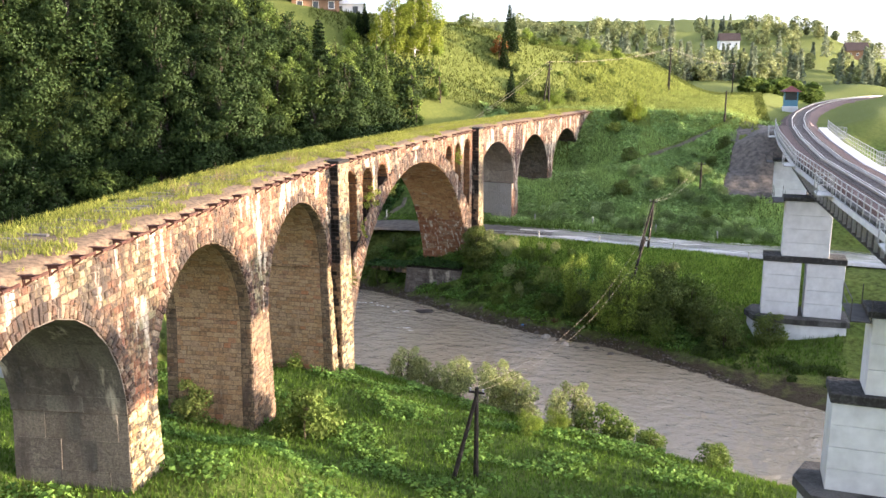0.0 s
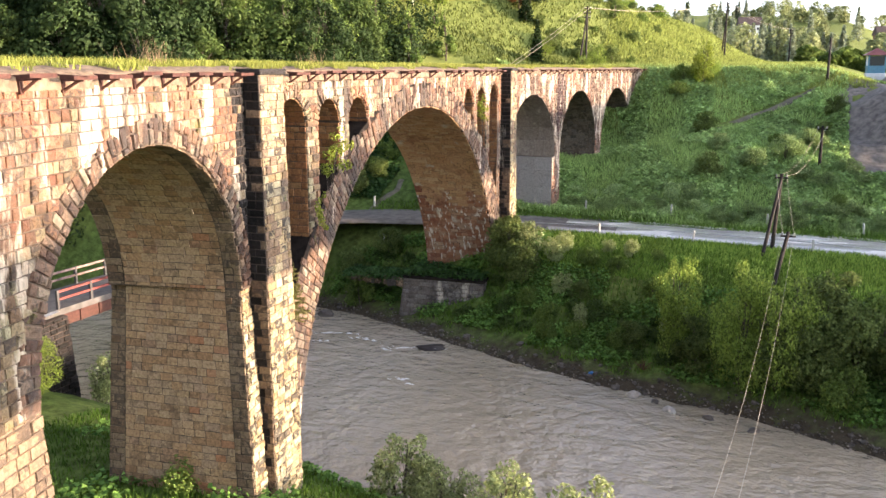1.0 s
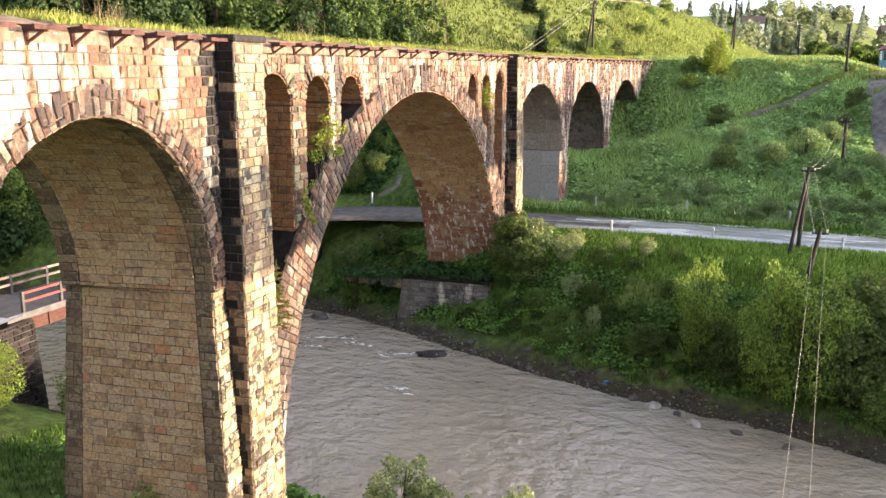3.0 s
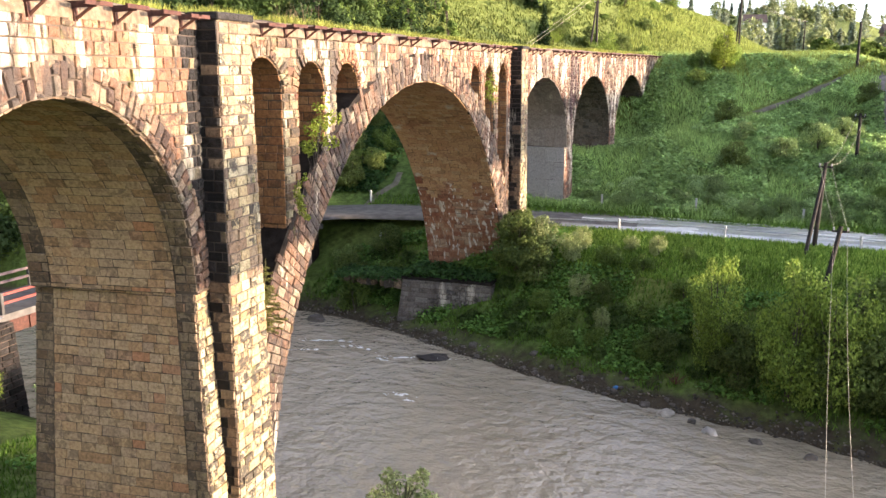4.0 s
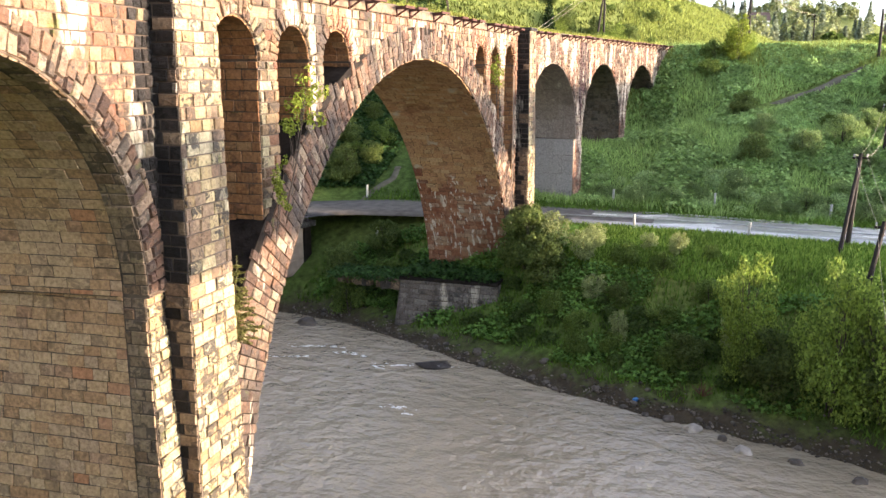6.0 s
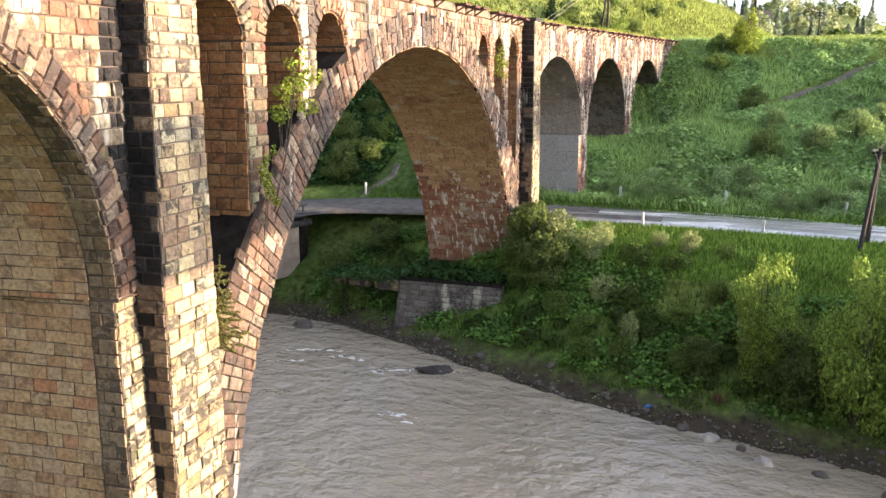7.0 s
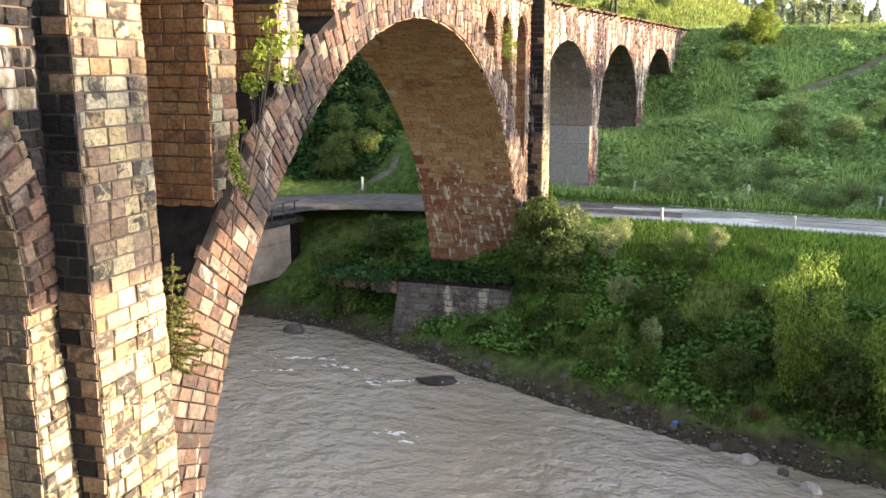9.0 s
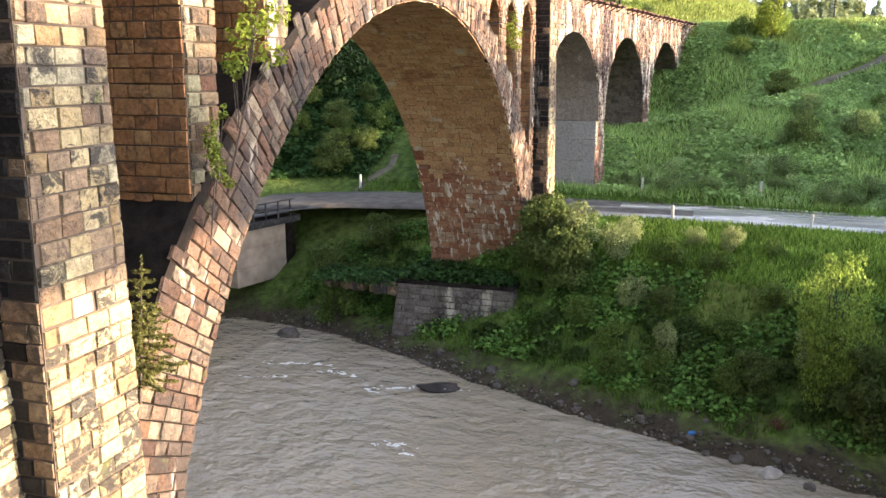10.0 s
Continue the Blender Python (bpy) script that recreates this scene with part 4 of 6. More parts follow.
for side in (-1, 1):
    c, half = (2.52, 0.2) if side > 0 else (-2.8, 0.5)
    sweep("walkway", [(c - half, -0.1), (c + half, -0.1), (c + half, 0.1), (c - half, 0.1)], deck_x, M_CAP if side > 0 else M_CONCRETE, new_viaduct, "concrete walkway slabs")
    g = 1.15 * side
    girder = sweep("girder", [(g - 0.25, -2.55), (g + 0.25, -2.55), (g + 0.25, -2.48), (g + 0.03, -2.46), (g + 0.03, -0.6), (g + 0.25, -0.55), (g + 0.25, -0.5), (g - 0.25, -0.5), (g - 0.25, -0.55), (g - 0.03, -0.6), (g - 0.03, -2.46), (g - 0.25, -2.48)], deck_x, M_DARK, new_viaduct, "deep dark steel plate girder")
    stiff = bpy.data.meshes.new("stiffener")
    bm = bmesh.new()
    box(bm, (-0.02, -0.24, -2.46), (0.02, 0.24, -0.55))
    bm.to_mesh(stiff)
    bm.free()
    stiff.materials.append(M_STEEL)
    for x in np.arange(-40, 65, 1.5):
        s = new("stiffener", stiff)
        s.parent = girder
        s.matrix_basis = pose(x, track_at(x) + g, TRACK)
    # railing: posts and three bars
    edge = 2.74 if side > 0 else -3.32
    for up in (0.35, 0.7, 1.05):
        sweep("handrail", [(edge - 0.025, up - 0.025), (edge + 0.025, up - 0.025), (edge + 0.025, up + 0.025), (edge - 0.025, up + 0.025)], deck_x, M_STEEL, new_viaduct)
    post = bpy.data.meshes.new("railing_post")
    bm = bmesh.new()
    box(bm, (-0.035, -0.03, -0.5), (0.035, 0.03, 1.06))
    bm.to_mesh(post)
    bm.free()
    post.materials.append(M_STEEL)
    for x in np.arange(-40, 66, 1.5):
        s = new("railing_post", post)
        s.parent = new_viaduct
        s.matrix_basis = pose(x, track_at(x) + edge, TRACK)
    # refuge bays that stand out over the piers
    for x in (21.5, 52.0, -12.0, 5.0):
        y0 = track_at(x) + edge
        y1 = y0 + side * 0.9
        lo, hi = min(y0, y1), max(y0, y1)
        bm = bmesh.new()
        box(bm, (x - 1.0, lo, TRACK - 0.2), (x + 1.0, hi, TRACK - 0.1), bevel=0.01)
        refuge = part("refuge_bay", bm, M_STEEL, new_viaduct, "steel refuge platform with railing")
        for px in (x - 1.0, x + 1.0):
            for py in (y0, y1):
                bm = bmesh.new()
                box(bm, (px - 0.03, py - 0.03, TRACK - 0.1), (px + 0.03, py + 0.03, TRACK + 1.05))
                part("post", bm, M_STEEL, refuge)
            for up in (0.5, 1.0):
                bm = bmesh.new()
                box(bm, (px - 0.02, lo, TRACK + up), (px + 0.02, hi, TRACK + up + 0.05))
                part("side_rail", bm, M_STEEL, refuge)
        for up in (0.5, 1.0):
            bm = bmesh.new()
            box(bm, (x - 1.0, y1 - 0.02, TRACK + up), (x + 1.0, y1 + 0.02, TRACK + up + 0.05))
            part("front_rail", bm, M_STEEL, refuge)
    # rails and guard rails
for side in (-1, 1):
    for g, w in ((0.76, 0.036), (0.52, 0.03)):
        for xs, host in ((deck_x, new_viaduct),):
            c = side * g
            sweep("rail", [(c - w, 0.3), (c + w, 0.3), (c + w, 0.46), (c - w, 0.46)], xs, M_RAIL, host, "shiny steel rail")
sleeper = bpy.data.meshes.new("sleeper")
bm = bmesh.new()
box(bm, (-0.12, -1.2, 0.2), (0.12, 1.2, 0.31), bevel=0.02)
bm.to_mesh(sleeper)
bm.free()
sleeper.materials.append(M_SLEEPER)
for x in np.arange(-30, 66, 0.6):
    s = new("sleeper", sleeper)
    s.parent = new_viaduct
    s.matrix_basis = pose(x, track_at(x), TRACK)


def concrete_pier(x, top, cap_z, foot_z, ground, shift=1.7):
    """Two columns on a boat-shaped footing, a cap, and one shaft on it, all cast in lifts."""
    p = thing("concrete_pier", "", "")
    p.parent = new_viaduct
    p["label"] = "white concrete pier of stacked lifts"
    y = track_at(x) + shift

    def stack(name, y0, y1, x0, x1, z0, z1):
        n = max(1, round((z1 - z0) / 1.0))
        for k in range(n):
            bm = bmesh.new()
            a, b = z0 + (z1 - z0) * k / n, z0 + (z1 - z0) * (k + 1) / n - 0.02
            box(bm, (x0, y0, a), (x1, y1, b), bevel=0.02)
            for yy in (y0 + (y1 - y0) * 0.5,):
                rod(bm, (x0 - 0.01, yy, (a + b) / 2), (x0 + 0.02, yy, (a + b) / 2), 0.05, sides=6)
            part(name, bm, M_CONCRETE, p)

    for side in (-1, 1):
        stack("column_lift", y + side * 1.6 - 1.4, y + side * 1.6 + 1.4, x - 1.0, x + 1.0, foot_z, cap_z)
    bm = bmesh.new()
    box(bm, (x - 1.15, y - 3.1, cap_z), (x + 1.15, y + 3.1, cap_z + 0.45), bevel=0.04)
    part("cap", bm, M_CAP, p, "stained grey capping slab")
    stack("shaft_lift", y - 1.75, y + 1.75, x - 0.9, x + 0.9, cap_z + 0.46, top - 0.3)
    bm = bmesh.new()
    box(bm, (x - 1.0, y - 3.9, top - 0.29), (x + 1.0, y + 1.95, top), bevel=0.03)
    part("bearing_block", bm, M_CAP, p, "dirty bearing block")
    out = [(-1.7, -3.4), (1.7, -3.4), (2.0, 0), (1.7, 3.4), (0, 4.0), (-1.7, 3.4), (-2.0, 0)]
    for z0, z1, grow, mat, name in ((foot_z - 0.45, foot_z, 1.06, M_CAP, "footing_slab"), (ground - 0.6, foot_z - 0.46, 1.0, M_CONCRETE, "footing")):
        k = len(out)
        verts = [(x + c * grow, y + r * grow, z) for z in (z0, z1) for c, r in out]
        faces = [tuple(range(k - 1, -1, -1)), tuple(range(k, 2 * k))] + [(i, (i + 1) % k, (i + 1) % k + k, i + k) for i in range(k)]
        finish(name, verts, faces, mat, p)
    # inspection basket under the deck
    bm = bmesh.new()
    box(bm, (x - 1.5, y + 1.9, top - 0.4), (x + 1.5, y + 2.7, top - 0.34))
    for px in (x - 1.5, x + 1.5):
        for py in (y + 1.9, y + 2.7):
            box(bm, (px - 0.02, py - 0.02, top - 0.4), (px + 0.02, py + 0.02, top + 0.6))
    for up in (0.1, 0.6):
        box(bm, (x - 1.5, y + 2.68, top + up - 0.02), (x + 1.5, y + 2.72, top + up + 0.02))
    part("inspection_basket", bm, M_DARK, p, "dark steel inspection basket")


concrete_pier(21.3, TRACK - 2.56, 8.0, 3.6, 1.0, 1.5)
concrete_pier(52.0, TRACK - 2.56, 8.4, 5.6, 5.0, 1.0)
concrete_pier(-12.6, TRACK - 2.56, 9.0, 4.9, 3.0, 2.2)
concrete_pier(-46.0, TRACK - 2.56, 10.5, 8.0, 7.0)
bm = bmesh.new()
box(bm, (65.4, -35.4, 11.0), (68.0, -29.9, TRACK - 0.5), bevel=0.05)
part("abutment", bm, M_CAP, new_viaduct, "stained concrete abutment")

# the track beyond, on its bank
bank = thing("railway_track", "railway track on brown ballast curving away", "railway track")
sweep("ballast_bed", [(-2.6, -0.55), (2.6, -0.55), (1.5, 0.26), (-1.5, 0.26)], far_x, M_BALLAST, bank)
for side in (-1, 1):
    c = side * 0.76
    sweep("rail", [(c - 0.036, 0.3), (c + 0.036, 0.3), (c + 0.036, 0.46), (c - 0.036, 0.46)], far_x, M_RAIL, bank)
for x in np.arange(66.3, 112, 0.6):
    s = new("sleeper", sleeper)
    s.parent = bank
    s.matrix_basis = pose(x, track_at(x), TRACK, 0, 0, math.degrees(math.atan((track_at(x + 1) - track_at(x - 1)) / 2)))

# the watchman's booth
at = (119.0, -34.3, 16.0)
booth = thing("guard_booth", "small blue guard booth with a red pyramid roof", "booth", at)
booth.scale = (1.3, 1.3, 1.15)
bm = bmesh.new()
box(bm, (-1.0, -1.0, -1.1), (1.0, 1.0, 0.25), bevel=0.03)
part("base", bm, M_CONCRETE, booth)
for k, (dx, dy) in enumerate(((-0.85, -0.85), (0.85, -0.85), (0.85, 0.85), (-0.85, 0.85))):
    bm = bmesh.new()
    box(bm, (dx - 0.08, dy - 0.08, 1.2), (dx + 0.08, dy + 0.08, 2.5))
    part("corner_post", bm, M_BLUE, booth)
for a in range(4):
    bm = bmesh.new()
    box(bm, (-0.9, -0.92, 0.25), (0.9, -0.84, 1.2), pose(0, 0, 0, 0, 0, 90 * a))
    part("wall_panel", bm, M_BLUE, booth)
    bm = bmesh.new()
    box(bm, (-0.76, -0.9, 1.22), (0.76, -0.88, 2.4), pose(0, 0, 0, 0, 0, 90 * a))
    part("window_pane", bm, M_GLASS if a % 2 else M_WHITEHOUSE, booth)
bm = bmesh.new()
made = bmesh.ops.create_cone(bm, cap_ends=True, segments=4, radius1=1.9, radius2=0.05, depth=0.9)["verts"]
bmesh.ops.transform(bm, matrix=pose(0, 0, 2.95, 0, 0, 45), verts=made)
part("roof", bm, M_ROOF, booth, "red pyramid roof")

# bare gravel on the bank beside the abutment
verts, faces, wide_n, deep_n = [], [], 44, 30
for j in range(deep_n + 1):
    for i in range(wide_n + 1):
        x, y = 50.0 + i * 0.6, -34.0 + j * 0.36
        inside = min(i, wide_n - i) * 0.12 + 0.2, (deep_n - j) * 0.16 - 0.06 * max(0, i - 24) + 0.2
        ragged = min(inside) + 0.9 * noise.noise((x * 0.45, y * 0.45, 3.0)) + 0.4 * noise.noise((x * 1.6, y * 1.6, 8.0))
        verts.append((x, y, float(land(x, y)) + 0.1 + 0.1 * noise.noise((x * 0.9, y * 0.9, 7.0)) + min(0.0, 0.8 * (ragged - 0.5))))
k = wide_n + 1
faces = [(j * k + i, j * k + i + 1, j * k + k + i + 1, j * k + k + i) for j in range(deep_n) for i in range(wide_n)]
tagged(finish("embankment", verts, faces, M_GRAVEL, smooth=True), "bare grey gravel slope of the railway bank", "embankment", kind="structure")


# ---- the road bridge behind, posts, poles and wires ----
road_bridge = thing("road_bridge", "low road bridge on rusty girders with red and grey rails", "bridge")
A, B = Vector((9.8, 19.4, 4.9)), Vector((32.6, 17.8, 4.9))
u = (B - A).normalized()
m = Matrix(((u.x, -u.y, 0, A.x), (u.y, u.x, 0, A.y), (0, 0, 1, A.z), (0, 0, 0, 1)))
span = (B - A).length
bm = bmesh.new()
box(bm, (-1, -1.75, -0.25), (span + 1, 1.75, 0.06), m)
part("deck", bm, M_ROADDULL, road_bridge, "worn grey road deck")
for y in (-1.6, 0, 1.6):
    bm = bmesh.new()
    box(bm, (-0.5, y - 0.15, -0.85), (span + 0.5, y + 0.15, -0.26), m)
    for k in range(18):
        box(bm, (k * span / 17 - 0.05, y - 0.22, -0.85), (k * span / 17 + 0.05, y + 0.22, -0.26), m)
    part("girder", bm, M_RUST, road_bridge, "rusty girder")
for y, mat, name in ((-1.65, M_REDRAIL, "near_rail"), (1.65, M_FARRAIL, "far_rail")):
    for up in (0.5, 0.9):
        bm = bmesh.new()
        box(bm, (-6 if y > 0 else 0, y - 0.05, up), (span, y + 0.05, up + 0.12), m)
        part("rail", bm, mat, road_bridge, "faded red rail" if y < 0 else "grey steel rail")
    for k in range(11):
        bm = bmesh.new()
        box(bm, (k * span / 10 - 0.07, y - 0.07, -0.1), (k * span / 10 + 0.07, y + 0.07, 1.05), m)
        part("post", bm, M_DARK, road_bridge)
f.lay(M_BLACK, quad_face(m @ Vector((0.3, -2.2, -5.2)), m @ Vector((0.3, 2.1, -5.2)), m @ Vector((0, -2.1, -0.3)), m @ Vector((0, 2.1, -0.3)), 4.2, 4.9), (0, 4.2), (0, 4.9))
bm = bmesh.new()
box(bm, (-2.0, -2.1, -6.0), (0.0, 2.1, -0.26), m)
part("abutment", bm, M_NEARBLACK, road_bridge, "soot-dark stone abutment")
# the far abutment: a cast wing wall in three lifts, a dark return, and a thin railing over it
far_end = m @ Vector((span + 2.2, -2.6, 0))
wing_start = m @ Vector((span - 1.6, -1.9, 0))
along_wing = (far_end - wing_start).normalized()
turn = math.degrees(math.atan2(along_wing.y, along_wing.x))
wing_long = (far_end - wing_start).length
for k in range(3):
    bm = bmesh.new()
    box(bm, (0, 0, -3.4 + 1.02 * k), (wing_long, 2.6, -2.4 + 1.02 * k), pose(wing_start.x, wing_start.y, A.z, 0, 0, turn), 0.02)
    part("wall_lift", bm, M_CAST, road_bridge, "board-marked beige concrete wall")
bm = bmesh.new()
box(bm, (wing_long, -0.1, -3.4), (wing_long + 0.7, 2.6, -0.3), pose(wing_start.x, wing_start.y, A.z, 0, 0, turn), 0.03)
part("return_wall", bm, M_NEARBLACK, road_bridge, "dark end of the abutment")
bm = bmesh.new()
box(bm, (-0.4, -0.35, -0.32), (wing_long + 0.9, 2.6, 0.05), pose(wing_start.x, wing_start.y, A.z, 0, 0, turn), 0.02)
part("deck_edge", bm, M_CAP, road_bridge, "stained concrete deck edge")
for k in range(5):
    bm = bmesh.new()
    box(bm, (0.1 + k * wing_long / 4, -0.3, 0.04), (0.17 + k * wing_long / 4, -0.23, 1.0), pose(wing_start.x, wing_start.y, A.z, 0, 0, turn))
    part("railing_post", bm, M_DARK, road_bridge)
for up in (0.5, 0.95):
    bm = bmesh.new()
    box(bm, (-0.3, -0.29, up), (wing_long + 0.5, -0.24, up + 0.06), pose(wing_start.x, wing_start.y, A.z, 0, 0, turn))
    part("railing_bar", bm, M_DARK, road_bridge)
wing = hexa("wing_wall", [m @ Vector(p) for p in ((-6, -2.4, -5.5), (0.3, -2.4, -5.5), (0.3, -1.9, -5.5), (-6, -1.9, -5.5))], [m @ Vector(p) for p in ((-6, -2.2, -0.5), (0.0, -2.2, -0.2), (0.0, -1.9, -0.2), (-6, -1.9, -0.5))], M_MORTAR, road_bridge)
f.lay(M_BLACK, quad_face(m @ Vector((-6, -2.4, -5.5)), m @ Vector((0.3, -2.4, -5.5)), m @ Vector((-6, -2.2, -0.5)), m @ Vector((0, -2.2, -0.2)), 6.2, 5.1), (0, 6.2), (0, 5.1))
f.close(wing)
# the road that leads over it
verts, faces = [], []
way = [(38.9, 10.5), (37.9, 13.6), (36.0, 16.2), (33.0, 17.8)]
for x, y in way:
    verts += [(x - 1.4, y - 1.9, 5.46 - 0.05 * (39 - x)), (x + 1.4, y + 1.9, 5.46 - 0.05 * (39 - x))]
finish("road_bend", verts, [(2 * k, 2 * k + 1, 2 * k + 3, 2 * k + 2) for k in range(len(way) - 1)], M_ROADDULL, road)
verts = []
way = [(9.4, 19.4), (0, 18.5), (-15, 17), (-40, 16), (-80, 15)]
for x, y in way:
    verts += [(x, y - 2.0, 4.95), (x, y + 2.0, 4.95)]
finish("road_approach", verts, [(2 * k, 2 * k + 1, 2 * k + 3, 2 * k + 2) for k in range(len(way) - 1)], M_ROAD, road)

# stone footing of the great arch on the far bank
footing = hexa("pier_footing", [(28.7, 0.2, 0.4), (34.5, 0.2, 0.4), (34.5, 6.4, 0.4), (28.7, 6.4, 0.4)], [(29.0, 0.5, 3.05), (34.5, 0.5, 3.05), (34.5, 6.1, 3.05), (29.0, 6.1, 3.05)], M_MORTAR, viaduct, "white-streaked stone footing")
f.lay(M_FOOTING, quad_face((28.7, 6.4, 0.4), (28.7, 0.2, 0.4), (29.0, 6.1, 3.05), (29.0, 0.5, 3.05), 6.0, 2.65), (0, 6.0), (0, 2.65), 0.3, (0.5, 0.9), proud=0.03, rough=0.03)
f.lay(M_FOOTING, quad_face((28.7, 0.2, 0.4), (34.5, 0.2, 0.4), (29.0, 0.5, 3.05), (34.5, 0.5, 3.05), 5.6, 2.65), (0, 5.6), (0, 2.65), 0.3, (0.5, 0.9), proud=0.03, rough=0.03)
f.close(footing)
bm = bmesh.new()
box(bm, (28.92, 0.42, 3.0), (34.5, 6.2, 3.22), bevel=0.06)
part("footing_top", bm, M_NEARBLACK, footing, "soot-dark overgrown top")

# white guard posts along the road
bm = bmesh.new()
box(bm, (-0.065, -0.065, -0.3), (0.065, 0.065, 0.9), bevel=0.015)
guard = part("guard_post", bm, M_POST, None)
tagged(guard, "white-painted concrete guard post beside the road", "post", "guard posts along the road")
spots = [(float(np.interp(y, ROAD_Y, ROAD_X)) - 2.9, y) for y in (-34, -27, -20, -12.5, -6.1, 0.5, 6.0, 10.4)]
spots_near = list(spots)
spots += [(float(np.interp(y, ROAD_Y, ROAD_X)) + 5.4, y) for y in (-31, -24, -17.5, -10.5, -3.8, 5.0, 9.5, 14.0)]
for k, (x, y) in enumerate(spots):
    at = pose(x, y, float(land(x, y)), rng.uniform(-4, 4), rng.uniform(-4, 4), rng.uniform(0, 90))
    if k == 0:
        guard.matrix_basis = at
    else:
        copy_thing(guard, at)


def telegraph_pole(x, y, high, lean=(0, 0), strut=None, arms=1, label="dark creosoted wooden telegraph pole"):
    z = float(land(x, y))
    p = thing("telegraph_pole", label, "pole", (x, y, z), group="telegraph poles")
    bm = bmesh.new()
    rod(bm, (0, 0, -0.3), (lean[0], lean[1], high), 0.14, 0.1, 10)
    part("shaft", bm, M_POLE, p)
    if strut:
        bm = bmesh.new()
        rod(bm, (strut[0], strut[1], float(land(x + strut[0], y + strut[1])) - z - 0.3), (lean[0] * 0.9, lean[1] * 0.9, high * 0.92), 0.12, 0.09, 10)
        part("strut", bm, M_POLE, p)
    for k in range(arms):
        bm = bmesh.new()
        up = high - 0.25 - 0.5 * k
        box(bm, (lean[0] - 0.05, lean[1] - 0.4, up - 0.05), (lean[0] + 0.05, lean[1] + 0.4, up + 0.05))
        arm = part("crossarm", bm, M_POLE, p)
        for dy in (-0.32, 0.32):
            bm = bmesh.new()
            rod(bm, (lean[0], lean[1] + dy, up + 0.05), (lean[0], lean[1] + dy, up + 0.2), 0.035, 0.05, 6)
            part("insulator", bm, M_POST, arm, "white insulator")
    return Vector((x + lean[0], y + lean[1], z + high))


near = telegraph_pole(-14.2, -13.8, 4.7, strut=(-1.1, 0.9), arms=1)
mid_a = telegraph_pole(24.4, -16.9, 4.3, lean=(1.9, -1.0), arms=1)
mid_b = telegraph_pole(34.3, -17.5, 5.0, lean=(0.4, -0.3), strut=(-2.6, 0.7), arms=1)
up_a = telegraph_pole(52.0, -21.6, 3.6, arms=1)
telegraph_pole(73.0, -23.6, 4.4, arms=0)
tower_a = telegraph_pole(80.0, 2.2, 7.0, strut=(-1.6, 0.6), arms=3)
tower_b = telegraph_pole(116.0, -13.0, 8.0, strut=(2.2, 0.4), arms=3)
behind = telegraph_pole(-4.2, 14.1, 5.2, strut=(1.2, -1.0), arms=2)
far_b = telegraph_pole(150.0, -24.0, 6.5, arms=3)


def wire(a, b, sag, r, material, name="cable", label="pale overhead cable between the poles"):
    a, b = Vector(a), Vector(b)
    curve = bpy.data.curves.new(name, "CURVE")
    curve.dimensions, curve.bevel_depth, curve.bevel_resolution = "3D", r, 1
    s = curve.splines.new("POLY")
    n = 24
    s.points.add(n)
    for k in range(n + 1):
        t = k / n
        p = a.lerp(b, t) - Vector((0, 0, sag * 4 * t * (1 - t)))
        s.points[k].co = (*p, 1)
    curve.materials.append(material)
    bpy.context.view_layer.update()
    ob = new(name, curve)
    me = bpy.data.meshes.new_from_object(ob)
    bpy.data.objects.remove(ob)
    return tagged(new(name, me), label, "cable", "overhead cables")


for dy in (-0.3, 0.3):
    off = Vector((0, dy, -0.1))
    wire(near + off, mid_a + off, 2.1, 0.006, M_CABLE)
    wire(mid_a + off, mid_b + off, 0.15, 0.009, M_CABLE)
    wire(mid_b + off, up_a + off, 1.0, 0.009, M_CABLE)
    wire(tower_a + off, tower_b + off, 0.8, 0.014, M_CABLE)
    wire(tower_b + off, far_b + off, 0.8, 0.014, M_CABLE)
    wire(tower_a + off, Vector((52.0, 14.0, 12.0)) + off, 0.8, 0.014, M_CABLE)


# ---- houses on the hills ----
def house(x, y, turn, size, wall_mat, roof_mat, label, windows=3, sink=0.2):
    w, d, h, rise = size
    z = float(land(x, y)) - sink
    p = thing("house", label, "house", (x, y, z), turn, "houses on the hills")
    bm = bmesh.new()
    box(bm, (-w / 2, -d / 2, -1.5), (w / 2, d / 2, h))
    part("wall", bm, wall_mat, p)
    verts = [(-w / 2 - 0.5, -d / 2 - 0.6, h - 0.2), (w / 2 + 0.5, -d / 2 - 0.6, h - 0.2), (w / 2 + 0.5, d / 2 + 0.6, h - 0.2), (-w / 2 - 0.5, d / 2 + 0.6, h - 0.2), (-w / 2 - 0.5, 0, h + rise), (w / 2 + 0.5, 0, h + rise)]
    finish("roof", verts, [(0, 1, 5, 4), (2, 3, 4, 5), (1, 2, 5), (3, 0, 4), (3, 2, 1, 0)], roof_mat, p)
    for k in range(windows):
        bm = bmesh.new()
        c = -w / 2 + (k + 0.5) * w / windows
        box(bm, (c - 0.5, -d / 2 - 0.05, h * 0.4), (c + 0.5, -d / 2 + 0.02, h * 0.4 + 1.2))
        win = part("window", bm, M_WHITEHOUSE, p)
        bm = bmesh.new()
        box(bm, (c - 0.42, -d / 2 - 0.07, h * 0.4 + 0.08), (c + 0.42, -d / 2 - 0.04, h * 0.4 + 1.12))
        part("pane", bm, M_GLASS, win)


house(79.5, 41.0, -60, (7.5, 6, 2.6, 2.2), M_LOGHOUSE, M_BROWNROOF, "brown log house with a dark gabled roof", 3, 2.1)
house(83.0, 37.0, -60, (5, 5, 2.8, 1.6), M_WHITEHOUSE, M_CONCRETE, "small white plastered house", 2, 1.7)
